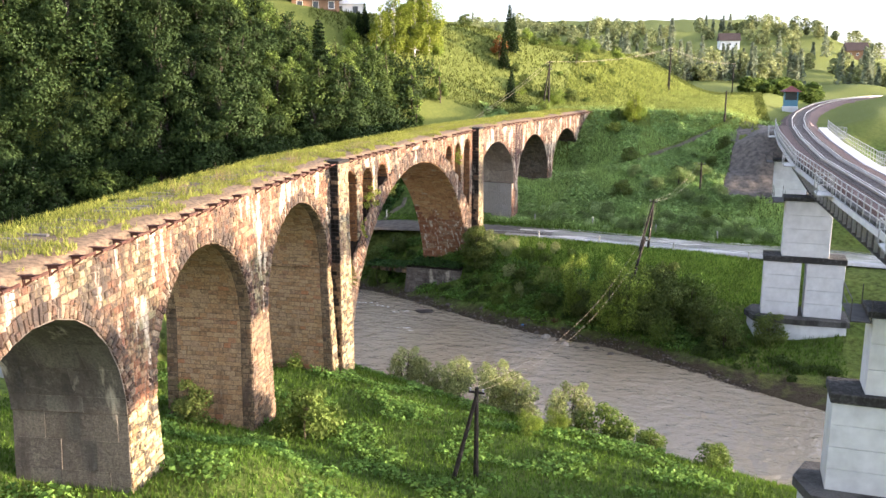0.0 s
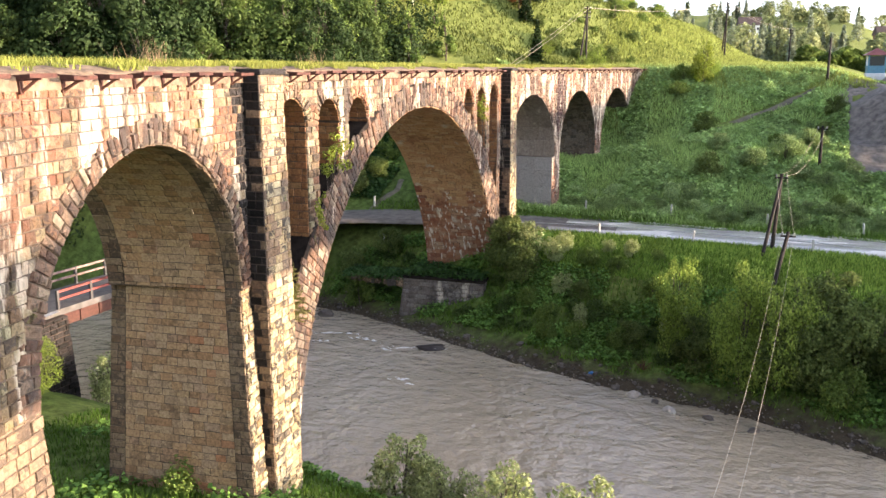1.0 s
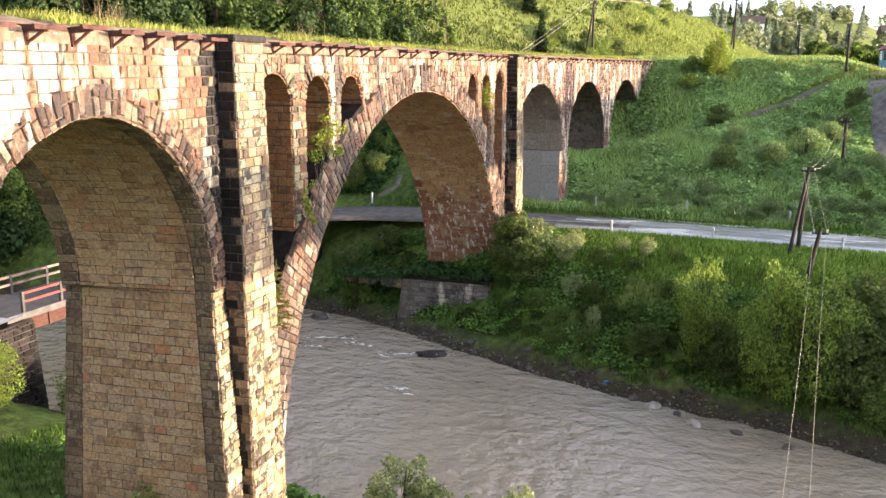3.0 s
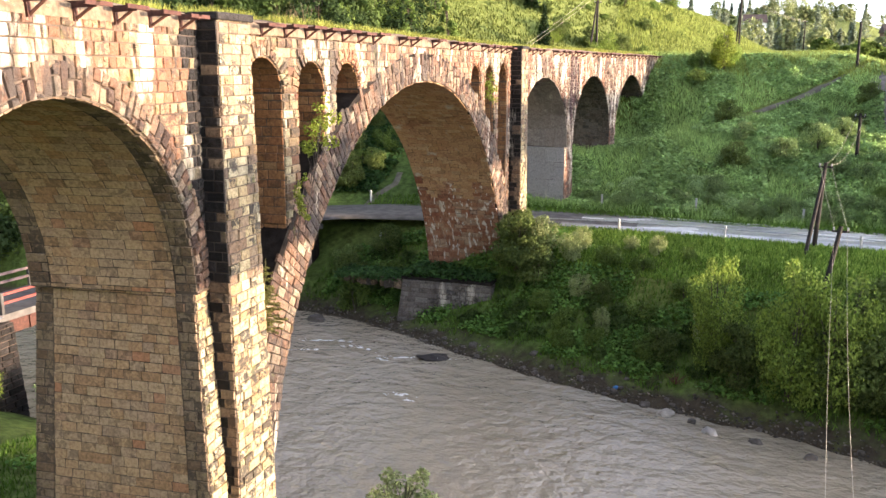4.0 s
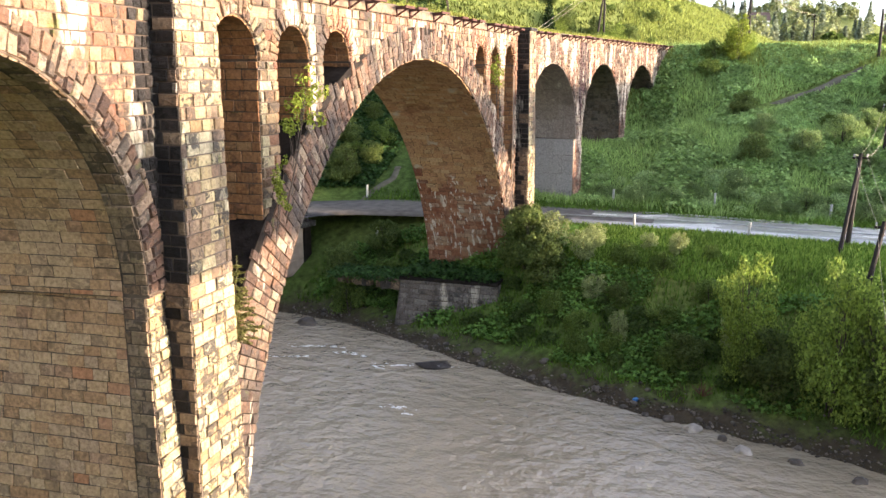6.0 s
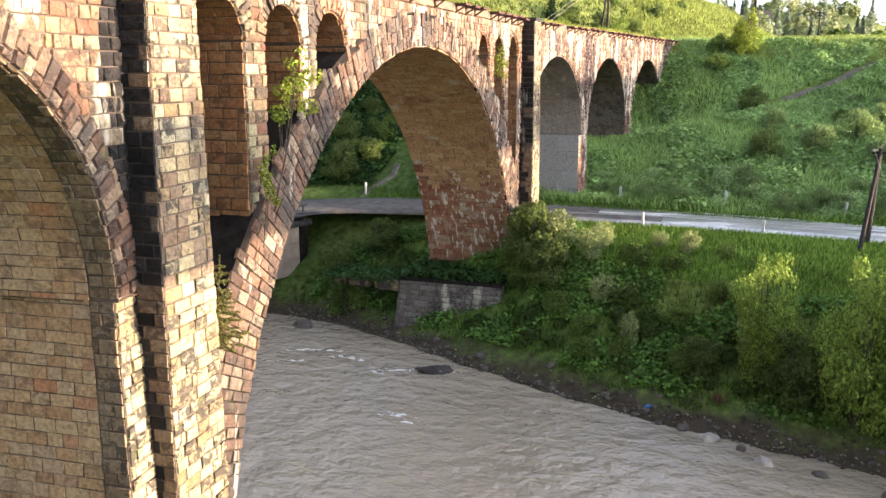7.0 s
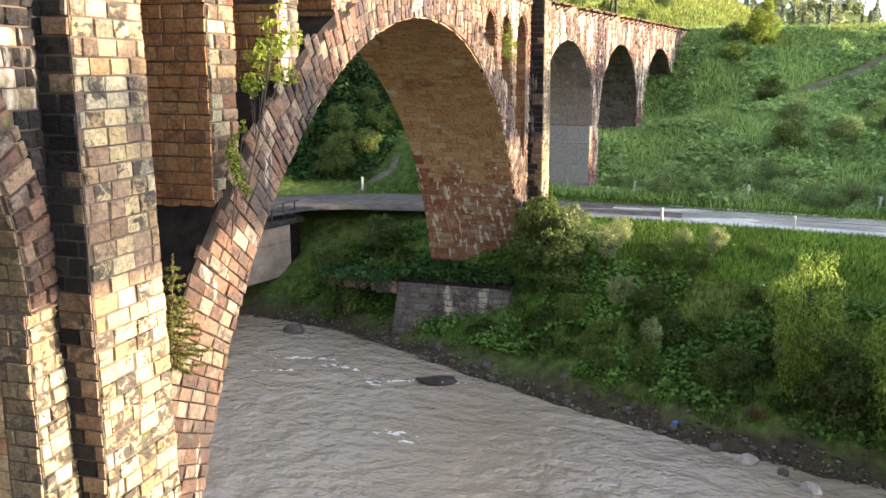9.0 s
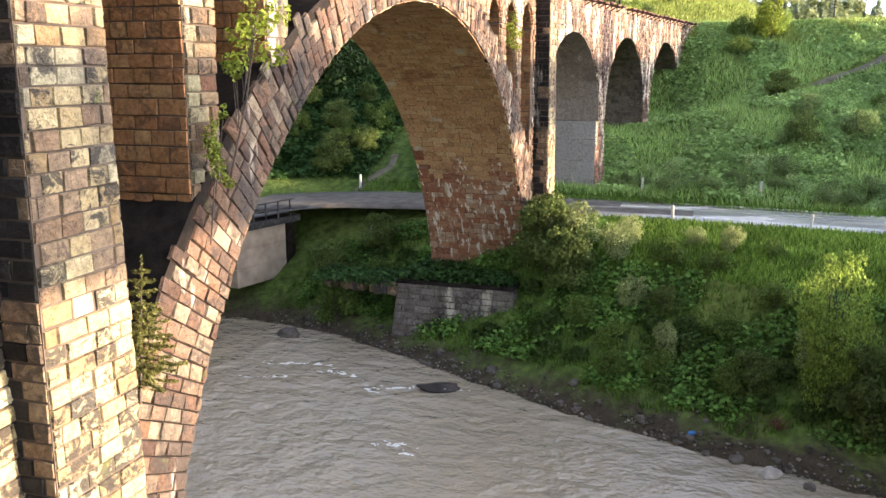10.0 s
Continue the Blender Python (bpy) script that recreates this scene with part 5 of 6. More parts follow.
house(300.0, 32.0, -70, (12, 8, 4.0, 4.0), M_ROOF, M_ROOF, "red timber house on the far hill")
house(390.0, -20.0, -80, (9, 7, 4, 3.4), M_WHITEHOUSE, M_BROWNROOF, "large pale house with a brown roof")
house(390.0, -75.0, -80, (9, 7, 4, 3.5), M_LOGHOUSE, M_BROWNROOF, "brown wooden house among trees")
house(400.0, -105.0, -80, (12, 9, 4.5, 3.5), M_WHITEHOUSE, M_ROOF, "pale house with a red roof")
house(330.0, 55.0, -75, (10, 8, 4, 4), M_LOGHOUSE, M_BROWNROOF, "dark wooden cottage on the ridge")


HOUSES = ((300.0, 32.0), (390.0, -20.0), (390.0, -75.0), (400.0, -105.0), (330.0, 55.0))


# ---- plants ----
prng = np.random.RandomState(11)


def leaves_mesh(name, at, size, material, flat_up=0.0, long=1.6):
    """One mesh of small pointed leaves at the given places."""
    out = None
    if isinstance(at, tuple):
        at, out = at
    n = len(at)
    normal = prng.normal(size=(n, 3))
    if out is None:
        normal[:, 2] = np.abs(normal[:, 2]) + flat_up
    else:
        normal = 0.42 * normal + (1.3 if np.max(size) > 0.15 else 0.55) * out
        normal[:, 2] += 0.5 * flat_up
    normal /= np.linalg.norm(normal, axis=1)[:, None]
    a = np.cross(normal, prng.normal(size=(n, 3)))
    a /= np.linalg.norm(a, axis=1)[:, None]
    b = np.cross(normal, a)
    s = (np.asarray(size) * prng.uniform(0.6, 1.3, n))[:, None]
    fold = normal * s * 0.25
    v = np.stack([at - a * s * long / 2, at + b * s / 2 + fold, at + a * s * long / 2, at - b * s / 2 + fold], 1).reshape(-1, 3)
    return raw_mesh(name, v, np.arange(4 * n).reshape(-1, 4), material)


def raw_mesh(name, v, quads, material):
    me = bpy.data.meshes.new(name)
    k = quads.shape[1]
    me.vertices.add(len(v))
    me.vertices.foreach_set("co", np.asarray(v, np.float32).ravel())
    me.loops.add(quads.size)
    me.loops.foreach_set("vertex_index", quads.astype(np.int32).ravel())
    me.polygons.add(len(quads))
    me.polygons.foreach_set("loop_start", np.arange(0, quads.size, k, dtype=np.int32))
    me.update(calc_edges=True)
    me.validate()
    me.materials.append(material)
    return me


def blob_points(n, blobs):
    """Places spread through lumps, most of them near the lumps' skins, and the way out of each lump."""
    blobs = np.asarray(blobs, float)
    weight = blobs[:, 3] ** 2
    pick = prng.choice(len(blobs), n, p=weight / weight.sum())
    d = prng.normal(size=(n, 3))
    d /= np.linalg.norm(d, axis=1)[:, None]
    r = blobs[pick, 3] * prng.uniform(0.35, 1.0, n) ** 0.5 * prng.uniform(0.85, 1.12, n)
    return blobs[pick, :3] + d * r[:, None] * np.array([1, 1, 0.85]), d


def tree_kind(name, label, category, high, wide, crown_low, leaf_mat, bark, count, leaf_size, group, lumps=13, point=0.0, stems=1, fat_by=0.018):
    """A tree or shrub with a tapered, forking trunk and a ragged crown."""
    t = thing(name, label, category, group=group)
    bm = bmesh.new()
    blobs = []
    for s in range(stems):
        lean = prng.uniform(-0.12, 0.12, 2) * high * (0.4 if stems == 1 else 1.6)
        base = Vector((prng.uniform(-0.2, 0.2) * (stems > 1), prng.uniform(-0.2, 0.2) * (stems > 1), -0.3))
        top = Vector((lean[0], lean[1], high * 0.86))
        fat = high * (fat_by if stems == 1 else 0.011)
        mid_point = base.lerp(top, 0.5) + Vector((prng.uniform(-0.1, 0.1), prng.uniform(-0.1, 0.1), 0)) * high * 0.3
        rod(bm, base, mid_point, fat, fat * 0.7, 7)
        rod(bm, mid_point, top, fat * 0.7, fat * 0.2, 6)
        for k in range(max(4, lumps // stems)):
            f0 = crown_low + (1 - crown_low) * (k + 0.5) / max(4, lumps // stems)
            taper = (1 - f0) ** 0.8 * 1.5 * point + (1 - point) * math.sin(math.pi * min(1, 0.25 + 0.72 * (f0 - crown_low) / (1 - crown_low))) ** 0.7
            a = prng.uniform(0, 6.28) + k * 2.4
            reach = wide * 0.5 * taper * prng.uniform(0.45, 0.8)
            c = Vector((lean[0] * f0 + reach * math.cos(a), lean[1] * f0 + reach * math.sin(a), high * f0))
            limb = bmesh.new() if name == "birch_sapling" else bm
            rod(limb, base.lerp(top, max(0.15, f0 - 0.18)), c, fat * 0.35, fat * 0.08, 5)
            if limb is not bm:
                part("limb", limb, bark, t)
            blobs.append((*c, wide * prng.uniform(0.17, 0.27) * max(taper, 0.35)))
    part("trunk", bm, bark, t)
    new_crown = new("crown", leaves_mesh("crown", blob_points(count, blobs), leaf_size, leaf_mat, 0.4))
    new_crown.parent = t
    return t


def spruce_kind(name, label, high, wide, count, group):
    t = thing(name, label, "tree", group=group)
    bm = bmesh.new()
    rod(bm, (0, 0, -0.3), (0, 0, high), high * 0.014, 0.02, 7)
    at = []
    layers = int(high * 2.2)
    for k in range(layers):
        z = high * (0.08 + 0.92 * k / layers)
        r = wide / 2 * (1 - k / layers) ** 0.85 * prng.uniform(0.75, 1.1) + 0.12
        arms = 9
        for j in range(arms):
            a = 6.28 * j / arms + prng.uniform(-0.3, 0.3)
            n = max(3, int(count / layers / arms * (r / (wide / 2)) * 2))
            s = prng.uniform(0.1, 1.0, n) ** 0.7 * r * prng.uniform(0.8, 1.1)
            at += [(s_ * math.cos(a) + prng.normal() * 0.09, s_ * math.sin(a) + prng.normal() * 0.09, z - s_ * 0.33 + prng.normal() * 0.06) for s_ in s]
    part("trunk", bm, M_BARK, t)
    c = new("crown", leaves_mesh("crown", np.array(at), 0.26, M_NEEDLE, 0.5, 2.2))
    c.parent = t
    return t


SET_DOWN = set()


class Grove:
    """Sets down copies of some first trees."""

    def __init__(self, *kinds):
        self.kinds = kinds

    def put(self, x, y, kind=None, scale=None, sink=0.1):
        k = kind if kind is not None else self.kinds[prng.randint(len(self.kinds))]
        s = scale if scale is not None else prng.uniform(0.75, 1.25)
        m = pose(x, y, float(land(x, y)) - sink, prng.uniform(-3, 3), prng.uniform(-3, 3), prng.uniform(0, 360)) @ Matrix.Diagonal((s, s, s * prng.uniform(0.9, 1.1), 1))
        if k.name not in SET_DOWN:
            SET_DOWN.add(k.name)
            k.matrix_basis = m
            return k
        c = copy_thing(k, pose(0, 0, 0))
        c.matrix_basis = m
        return c


FOREST = "trees of the wooded hill"
green_a = tree_kind("broadleaf_tree", "green broadleaf tree with a dense rounded crown", "tree", 8.6, 7.6, 0.16, M_LEAF, M_BARK, 6800, 0.22, FOREST, 30, 0.25)
green_b = tree_kind("broadleaf_tree", "green broadleaf tree with a dense rounded crown", "tree", 7.6, 7.0, 0.16, M_LEAF_MID, M_BARK, 6600, 0.22, FOREST, 30, 0.3)
green_c = tree_kind("broadleaf_tree", "green broadleaf tree with a dense rounded crown", "tree", 9.6, 7.2, 0.18, M_LEAF, M_BARK, 7000, 0.22, FOREST, 32, 0.4)
pale_a = tree_kind("broadleaf_tree", "pale green tree in young leaf", "tree", 9.4, 6.6, 0.14, M_LEAF_PALE, M_BARK, 6600, 0.2, FOREST, 30, 0.3)
birch = tree_kind("birch_tree", "tall yellow-green birch with a white trunk", "tree", 13.5, 6.6, 0.1, M_LEAF_GOLD, M_BIRCH, 7500, 0.2, FOREST, 34, 0.35, 1, 0.011)
poplar = tree_kind("young_tree", "narrow pale green young tree", "tree", 6.5, 2.6, 0.1, M_LEAF_PALE, M_BARK, 1500, 0.2, FOREST, 14, 0.7)
spruce_a = spruce_kind("spruce_tree", "dark conical spruce on the hillside", 12.0, 4.6, 2600, FOREST)
spruce_b = spruce_kind("spruce_tree", "dark conical spruce on the hillside", 9.0, 3.6, 2000, FOREST)
forest = Grove(green_a, green_b, green_c, green_a, green_c)


def free_of_things(x, y):
    return not (-6 < y + 0.12 * x < 10 and -60 < x < 90) and abs(y - np.interp(x, [-80, -15, 8, 34], [15, 17, 20.5, 15])) > 4.5


spots = []
tries = 0
while len(spots) < 290 and tries < 30000:
    tries += 1
    x, y = prng.uniform(-60, 82), prng.uniform(24, 110)
    low = np.interp(x, [-60, -20, 10, 28, 40, 60, 84], [27, 29, 46, 38, 30, 18, 22])
    rise = (y + 24.8) / (x + 52.7) if x > -50 else 9.0  # keeps the wood off the open meadow
    if y < low or rise < 0.335 or rise > 1.25 or (rise < 0.62 and x > np.interp(rise, [0.335, 0.36, 0.39, 0.46, 0.55, 0.62], [70, 76, 75, 68, 60, 76])) or not free_of_things(x, y):
        continue
    gap = 2.6 + 0.012 * y
    if all((x - a) ** 2 + (y - b) ** 2 > gap * gap for a, b in spots):
        spots.append((x, y))
for x, y in spots:
    r = prng.uniform()
    if x > 62 and r < 0.75:
        forest.put(x, y, pale_a if r < 0.4 else poplar, prng.uniform(0.5, 0.8) if r < 0.4 else prng.uniform(0.8, 1.15))
    elif r < 0.05:
        forest.put(x, y, spruce_a)
    elif r < 0.09:
        forest.put(x, y, pale_a, 0.8)
    elif x > 48 and r < 0.45:
        forest.put(x, y, pale_a)
    else:
        forest.put(x, y)
for x, y, s in ((79, 23.5, 0.85), (76.5, 26, 0.8), (81.5, 22, 0.88), (83, 24.5, 0.8), (74.5, 27.8, 0.62)):
    forest.put(x, y, birch, s)
for x, y in ((75.5, 31.5), (77, 31), (81, 8.4), (88.5, 11.5), (62.5, 41), (60, 43)):
    forest.put(x, y, spruce_b, prng.uniform(0.45, 0.6))
rust_tree = tree_kind("young_tree", "small orange tree in spring leaf on the hillside", "tree", 4.2, 2.6, 0.2, M_LEAF_RUST, M_BARK, 1200, 0.16, FOREST, 12)
forest.put(89.5, 12.6, rust_tree, 1.0)
for x, y, s in ((91.5, 11.6, 0.62), (92.3, 11.0, 0.55)):
    forest.put(x, y, spruce_a, s)
for x, y, s in ((73, 17.3, 0.85), (68, 20, 1.1), (77, 20, 0.6), (67.2, 23.5, 1.2), (70.5, 21, 0.9), (99, 1.5, 0.5), (70, 25, 1.1), (66, 18.5, 0.8)):
    forest.put(x, y, poplar, s)

# undergrowth that fills the forest between the trees
under = []
for k in range(4200):
    x, y = prng.uniform(-30, 82), prng.uniform(20, 90)
    low = np.interp(x, [-60, -20, 10, 28, 40, 60, 84], [26, 28, 45, 37, 29, 18, 22]) - 1.5
    rise = (y + 24.8) / (x + 52.7) if x > -50 else 9.0
    if y < low or rise < 0.335 or rise > 1.3 or (rise < 0.62 and x > np.interp(rise, [0.335, 0.36, 0.39, 0.46, 0.55, 0.62], [70, 76, 75, 69, 62, 76])) or not free_of_things(x, y):
        continue
    r = prng.uniform(1.5, 2.8)
    under.append((x, y, float(land(x, y)) + r * prng.uniform(0.4, 1.3), r))
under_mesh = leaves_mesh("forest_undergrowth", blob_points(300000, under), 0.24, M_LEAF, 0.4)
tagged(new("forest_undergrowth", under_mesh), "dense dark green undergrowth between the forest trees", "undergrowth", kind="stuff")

# distant woods across the valley: past counting, joined by kind
def far_wood(name, label, places, high, wide, material, cone):
    at, size = [], []
    for x, y in places:
        s = prng.uniform(0.4, 1.2)
        z = float(land(x, y))
        n = 260
        f = prng.uniform(0.04, 1.0, n)
        a = prng.uniform(0, 6.28, n)
        lump = 0.75 + 0.35 * np.sin(a * 3 + f * 9 + x)
        r = wide / 2 * ((1 - f) ** 0.9 if cone else np.sqrt(np.clip(1 - (2 * f - 1) ** 2, 0, 1))) * lump * prng.uniform(0.5, 1.0, n) ** 0.4
        size.append(np.full(n, 0.8))
        at.append(np.stack([x + s * r * np.cos(a), y + s * r * np.sin(a), z + s * high * f], 1))
    ob = new(name, leaves_mesh(name, np.concatenate(at), np.concatenate(size), material, 0.4))
    tagged(ob, label, "woods", kind="stuff")


dark, pale, green = [], [], []
for k in range(1500):
    x = prng.uniform(225, 520)
    y = prng.uniform(-0.45 * x - 20, 0.3 * x)
    clump = bumps(x, y, 60, 31)
    if abs(y - track_at(min(x, 258))) < 12 or clump < 0.15 or any(math.hypot(x - hx, (y - hy) * 0.5) < 15 or (abs(y - hy * x / hx) < 9 and hx - 45 < x < hx) for hx, hy in HOUSES):
        continue
    (dark if clump > 0.8 else pale if prng.uniform() < 0.55 else green).append((x, y))
for k in range(45):
    dark.append((prng.uniform(225, 300), prng.uniform(-50, 5)))
for k in range(10):
    dark.append((prng.uniform(225, 260), prng.uniform(-75, -62)))
for k in range(16):
    dark.append((prng.uniform(190, 240), prng.uniform(2, 16)))
low_bush = [(prng.uniform(150, 190), prng.uniform(-44, -26)) for k in range(40)]
low_bush = [p for p in low_bush if abs(p[1] - track_at(p[0])) > 5]
dark = [p for p in dark if abs(p[1] - track_at(min(p[0], 258))) > 7]
pale = [p for p in pale if abs(p[1] - track_at(min(p[0], 258))) > 7]
far_wood("spruce_wood", "distant dark spruce woods on the far hills", dark, 12.0, 4.4, M_HAZED_SPRUCE, True)
far_wood("pale_wood", "distant pale green trees among the far houses", pale, 7.5, 6.5, M_HAZED_LEAF, False)
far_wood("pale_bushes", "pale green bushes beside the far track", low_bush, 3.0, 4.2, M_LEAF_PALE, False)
far_wood("green_wood", "distant green broadleaf trees on the far hills", green, 9.0, 7.5, M_HAZED_LEAF, False)

# ---- shrubs ----
BANK = "shrubs on the river banks"
shrub_a = tree_kind("shrub", "dense dark green riverside shrub", "shrub", 3.2, 3.6, 0.12, M_SHRUB, M_BARK, 4600, 0.115, BANK, 22, 0, 4)
shrub_b = tree_kind("shrub", "grey-green willow shrub with thin stems", "shrub", 3.4, 3.2, 0.15, M_LEAF_GREY, M_BARK, 3200, 0.11, BANK, 22, 0, 5)
shrub_c = tree_kind("shrub", "yellow-green shrub with sunlit tips", "shrub", 4.2, 3.8, 0.12, M_LEAF_TIP, M_BARK, 8000, 0.085, BANK, 34, 0, 4)
shrub_d = tree_kind("shrub", "low fresh green spreading shrub", "shrub", 2.0, 3.0, 0.1, M_LEAF_PALE, M_BARK, 2600, 0.11, BANK, 18, 0, 4)
gold_bush = tree_kind("shrub", "bright yellow-green sunlit bush at the viaduct's end", "shrub", 4.6, 2.6, 0.12, M_LEAF_GOLD, M_BARK, 4200, 0.11, BANK, 24, 0, 3)
gold_bush.matrix_basis = pose(72.2, -11.3, float(land(72.2, -11.3)) - 0.1)
shrub_e = tree_kind("shrub", "soft grey-green scrub bush on the slope", "shrub", 2.2, 3.0, 0.1, M_LEAF_SCRUB, M_BARK, 4200, 0.085, BANK, 26, 0, 6)
bushes = Grove(shrub_a, shrub_b, shrub_c, shrub_d)
for x, y, kind, s in (
    # near bank
    (-14.3, 2.2, shrub_a, 0.75), (-13.2, -4.2, shrub_d, 1.35), (-0.6, 3.0, shrub_d, 0.85), (1.2, 4.6, shrub_d, 0.8), (4.4, -3.0, shrub_b, 0.9), (3.4, -5.2, shrub_b, 0.75),
    (2.2, -7.8, shrub_b, 0.95), (0.8, -10.6, shrub_b, 1.05), (-0.2, -12.6, shrub_b, 0.9), (-1.2, -16.2, shrub_b, 1.0), (-2.2, -18.3, shrub_d, 1.2), (-3.4, -21.5, shrub_d, 0.7), (-4.6, -25, shrub_d, 0.8),
    (-4.2, -16.0, shrub_c, 0.4), (-6.2, -14.8, shrub_c, 0.4), (-12, 11, shrub_a, 1.0), (-2.0, 12.0, shrub_d, 1.0), (5.8, 16.3, shrub_c, 0.7), (9.4, 14.6, shrub_b, 0.8),
    # far bank, from the footing to the new viaduct
    (32.2, -0.3, shrub_a, 0.8), (30.6, -0.6, shrub_a, 1.0), (30.9, -2.0, shrub_b, 0.8), (29.6, -2.2, shrub_a, 0.85), (31.8, -4.4, shrub_b, 0.45), (30.6, -3.8, shrub_b, 0.55), (29.8, -6.2, shrub_d, 0.6), (31.4, -7.4, shrub_b, 0.3), (28.8, -8.4, shrub_d, 0.5), (30.4, -9.0, shrub_b, 0.4), (30.0, -10.6, shrub_d, 0.4), (27.6, -5.0, shrub_b, 0.45), (27.0, -6.4, shrub_a, 0.4),
    (22.6, -16.8, shrub_a, 0.9), (20.6, -17.4, shrub_a, 1.0), (19.4, -19.6, shrub_a, 0.9), (21.4, -18.6, shrub_c, 0.7), (22.2, -19.8, shrub_a, 1.2), (20.4, -21.2, shrub_a, 1.1), (21.6, -22.6, shrub_d, 1.5), (19.0, -23.4, shrub_a, 1.0),
    (24.0, -12.2, shrub_b, 0.6), (26.6, -10.8, shrub_d, 0.6), (23.5, -9.2, shrub_d, 0.6), (24.5, -6.6, shrub_d, 0.5), (27.6, -2.8, shrub_d, 0.6), (26.0, -4.6, shrub_d, 0.5), (17.4, -25.4, shrub_a, 0.9), (18.6, -28.4, shrub_a, 0.9), (30.4, 9.8, shrub_d, 0.9), (33, 11.5, shrub_a, 0.8), (35, 9.6, shrub_a, 0.7), (32.2, 8.2, shrub_d, 0.9),
    # the slope beyond the road
    (70.0, -9.0, shrub_d, 0.9), (73.5, -12.2, shrub_c, 0.5), (73, -9.5, shrub_d, 0.9), (63, -12, shrub_a, 0.7), (56, -13.5, shrub_e, 0.8), (52, -16.5, shrub_e, 0.9), (54, -19, shrub_e, 0.95), (57, -21, shrub_e, 0.9), (50.5, -20, shrub_e, 0.7), (50, -13, shrub_a, 0.7),
):
    bushes.put(x, y, kind, s)
for k in range(55):
    y = prng.uniform(-28, 3)
    x = prng.uniform(44.5, 66)
    if free_of_things(x, y) and not bare(x, y):
        bushes.put(x, y, (shrub_e, shrub_e, shrub_d, shrub_a)[prng.randint(4)], prng.uniform(0.3, 0.7))
for k in range(26):
    y = -29 + 27.5 * (k + prng.uniform(-0.4, 0.4)) / 26
    x = float(np.interp(y, ROAD_Y, ROAD_X)) + prng.uniform(5.2, 8.5)
    bushes.put(x, y, shrub_e, prng.uniform(0.4, 0.7))
for k in range(230):
    x, y = prng.uniform(66, 126), prng.uniform(-22, 34)
    if free_of_things(x, y) and (y > -4 or x < 74 and prng.uniform() < 0.4):
        bushes.put(x, y, (shrub_a, shrub_c, shrub_d)[prng.randint(3)], prng.uniform(0.35, 0.8))
for k in range(60):
    x, y = prng.uniform(34, 58), prng.uniform(15, 34)
    if land(x, y) > 6.2:
        bushes.put(x, y, (shrub_a, shrub_a, shrub_d)[prng.randint(3)], prng.uniform(0.4, 0.9))


# the tall bushes rooted low on the far bank, their tips in the sun
for x, y, wide_by, high_by, kind in ((22.6, -12.4, 0.72, 1.3, shrub_c), (20.4, -15.6, 0.95, 1.52, shrub_c), (20.0, -17.4, 1.0, 1.45, shrub_c), (21.6, -13.6, 0.8, 0.95, shrub_a), (19.6, -18.8, 1.0, 1.25, shrub_a), (18.6, -20.6, 0.9, 1.0, shrub_d), (24.6, -4.6, 0.5, 0.55, shrub_d), (25.0, -6.6, 0.35, 0.5, shrub_b), (25.8, -8.6, 0.6, 0.45, shrub_d), (23.4, -9.8, 0.6, 0.5, shrub_a)):
    bush = bushes.put(x, y, kind, 1.0)
    bush.matrix_basis = pose(x, y, float(land(x, y)) - 0.1, 0, 0, prng.uniform(0, 360)) @ Matrix.Diagonal((wide_by, wide_by, high_by, 1))


# ---- thickets ----
def thicket(name, n, want, x0, x1, y0, y1, r0, r1, leaves, size, material, label):
    """Low tangled growth too dense to count, in lumps."""
    lumps = []
    for k in range(n):
        x, y = prng.uniform(x0, x1), prng.uniform(y0, y1)
        if want(x, y):
            r = prng.uniform(r0, r1)
            lumps.append((x, y, float(land(x, y)) + r * prng.uniform(-0.3, 0.25), r))
    tagged(new(name, leaves_mesh(name, blob_points(leaves, lumps), size, material, 0.5)), label, "undergrowth", kind="stuff")


def far_bank(x, y):
    d = x - np.interp(y, RIVER_Y, RIVER_R)
    return 2.4 < d < 6.0 and bumps(x, y, 6, 40) > -0.75 and not (28 < x < 36 and 0 < y < 7)


thicket("bank_thicket", 1900, far_bank, 8, 38, -34, 13, 0.25, 0.6, 80000, 0.1, M_LEAF_MID, "tangled green growth on the steep far bank")
thicket("slope_thicket", 1300, lambda x, y: not bare(x, y) and bumps(x, y, 9, 41) > 0.0 and free_of_things(x, y) and abs(x - np.interp(y, [-26, -24.5, -21.4, -18.0, -14.6, -10.5], [76, 74, 70.1, 67.3, 64.9, 61.5])) > 1.5, 43, 74, -30, 8, 0.3, 0.9, 80000, 0.13, M_NETTLE, "pale willow scrub and tall herbs on the railway slope")
thicket("foot_thicket", 520, lambda x, y: 4.6 < x - np.interp(y, ROAD_Y, ROAD_X) < 10.5 and bumps(x, y, 5, 43) > -0.2, 38, 56, -31, -1, 0.3, 0.75, 60000, 0.09, M_LEAF_FOOT, "soft grey-green scrub along the foot of the slope")

# ---- grass and herbs ----
def blades(name, at, high, wide, material, label, category):
    n = len(at)
    a = prng.uniform(0, 6.28, n)
    side = np.stack([np.cos(a), np.sin(a), np.zeros(n)], 1) * (wide * prng.uniform(0.6, 1.4, n))[:, None]
    tip = np.stack([prng.normal(size=n) * 0.35, prng.normal(size=n) * 0.35, np.ones(n)], 1) * (high * prng.uniform(0.4, 1.3, n))[:, None]
    v = np.stack([at - side, at + side, at + tip], 1).reshape(-1, 3)
    ob = new(name, raw_mesh(name, v, np.arange(3 * n).reshape(-1, 3), material))
    return tagged(ob, label, category, kind="stuff")


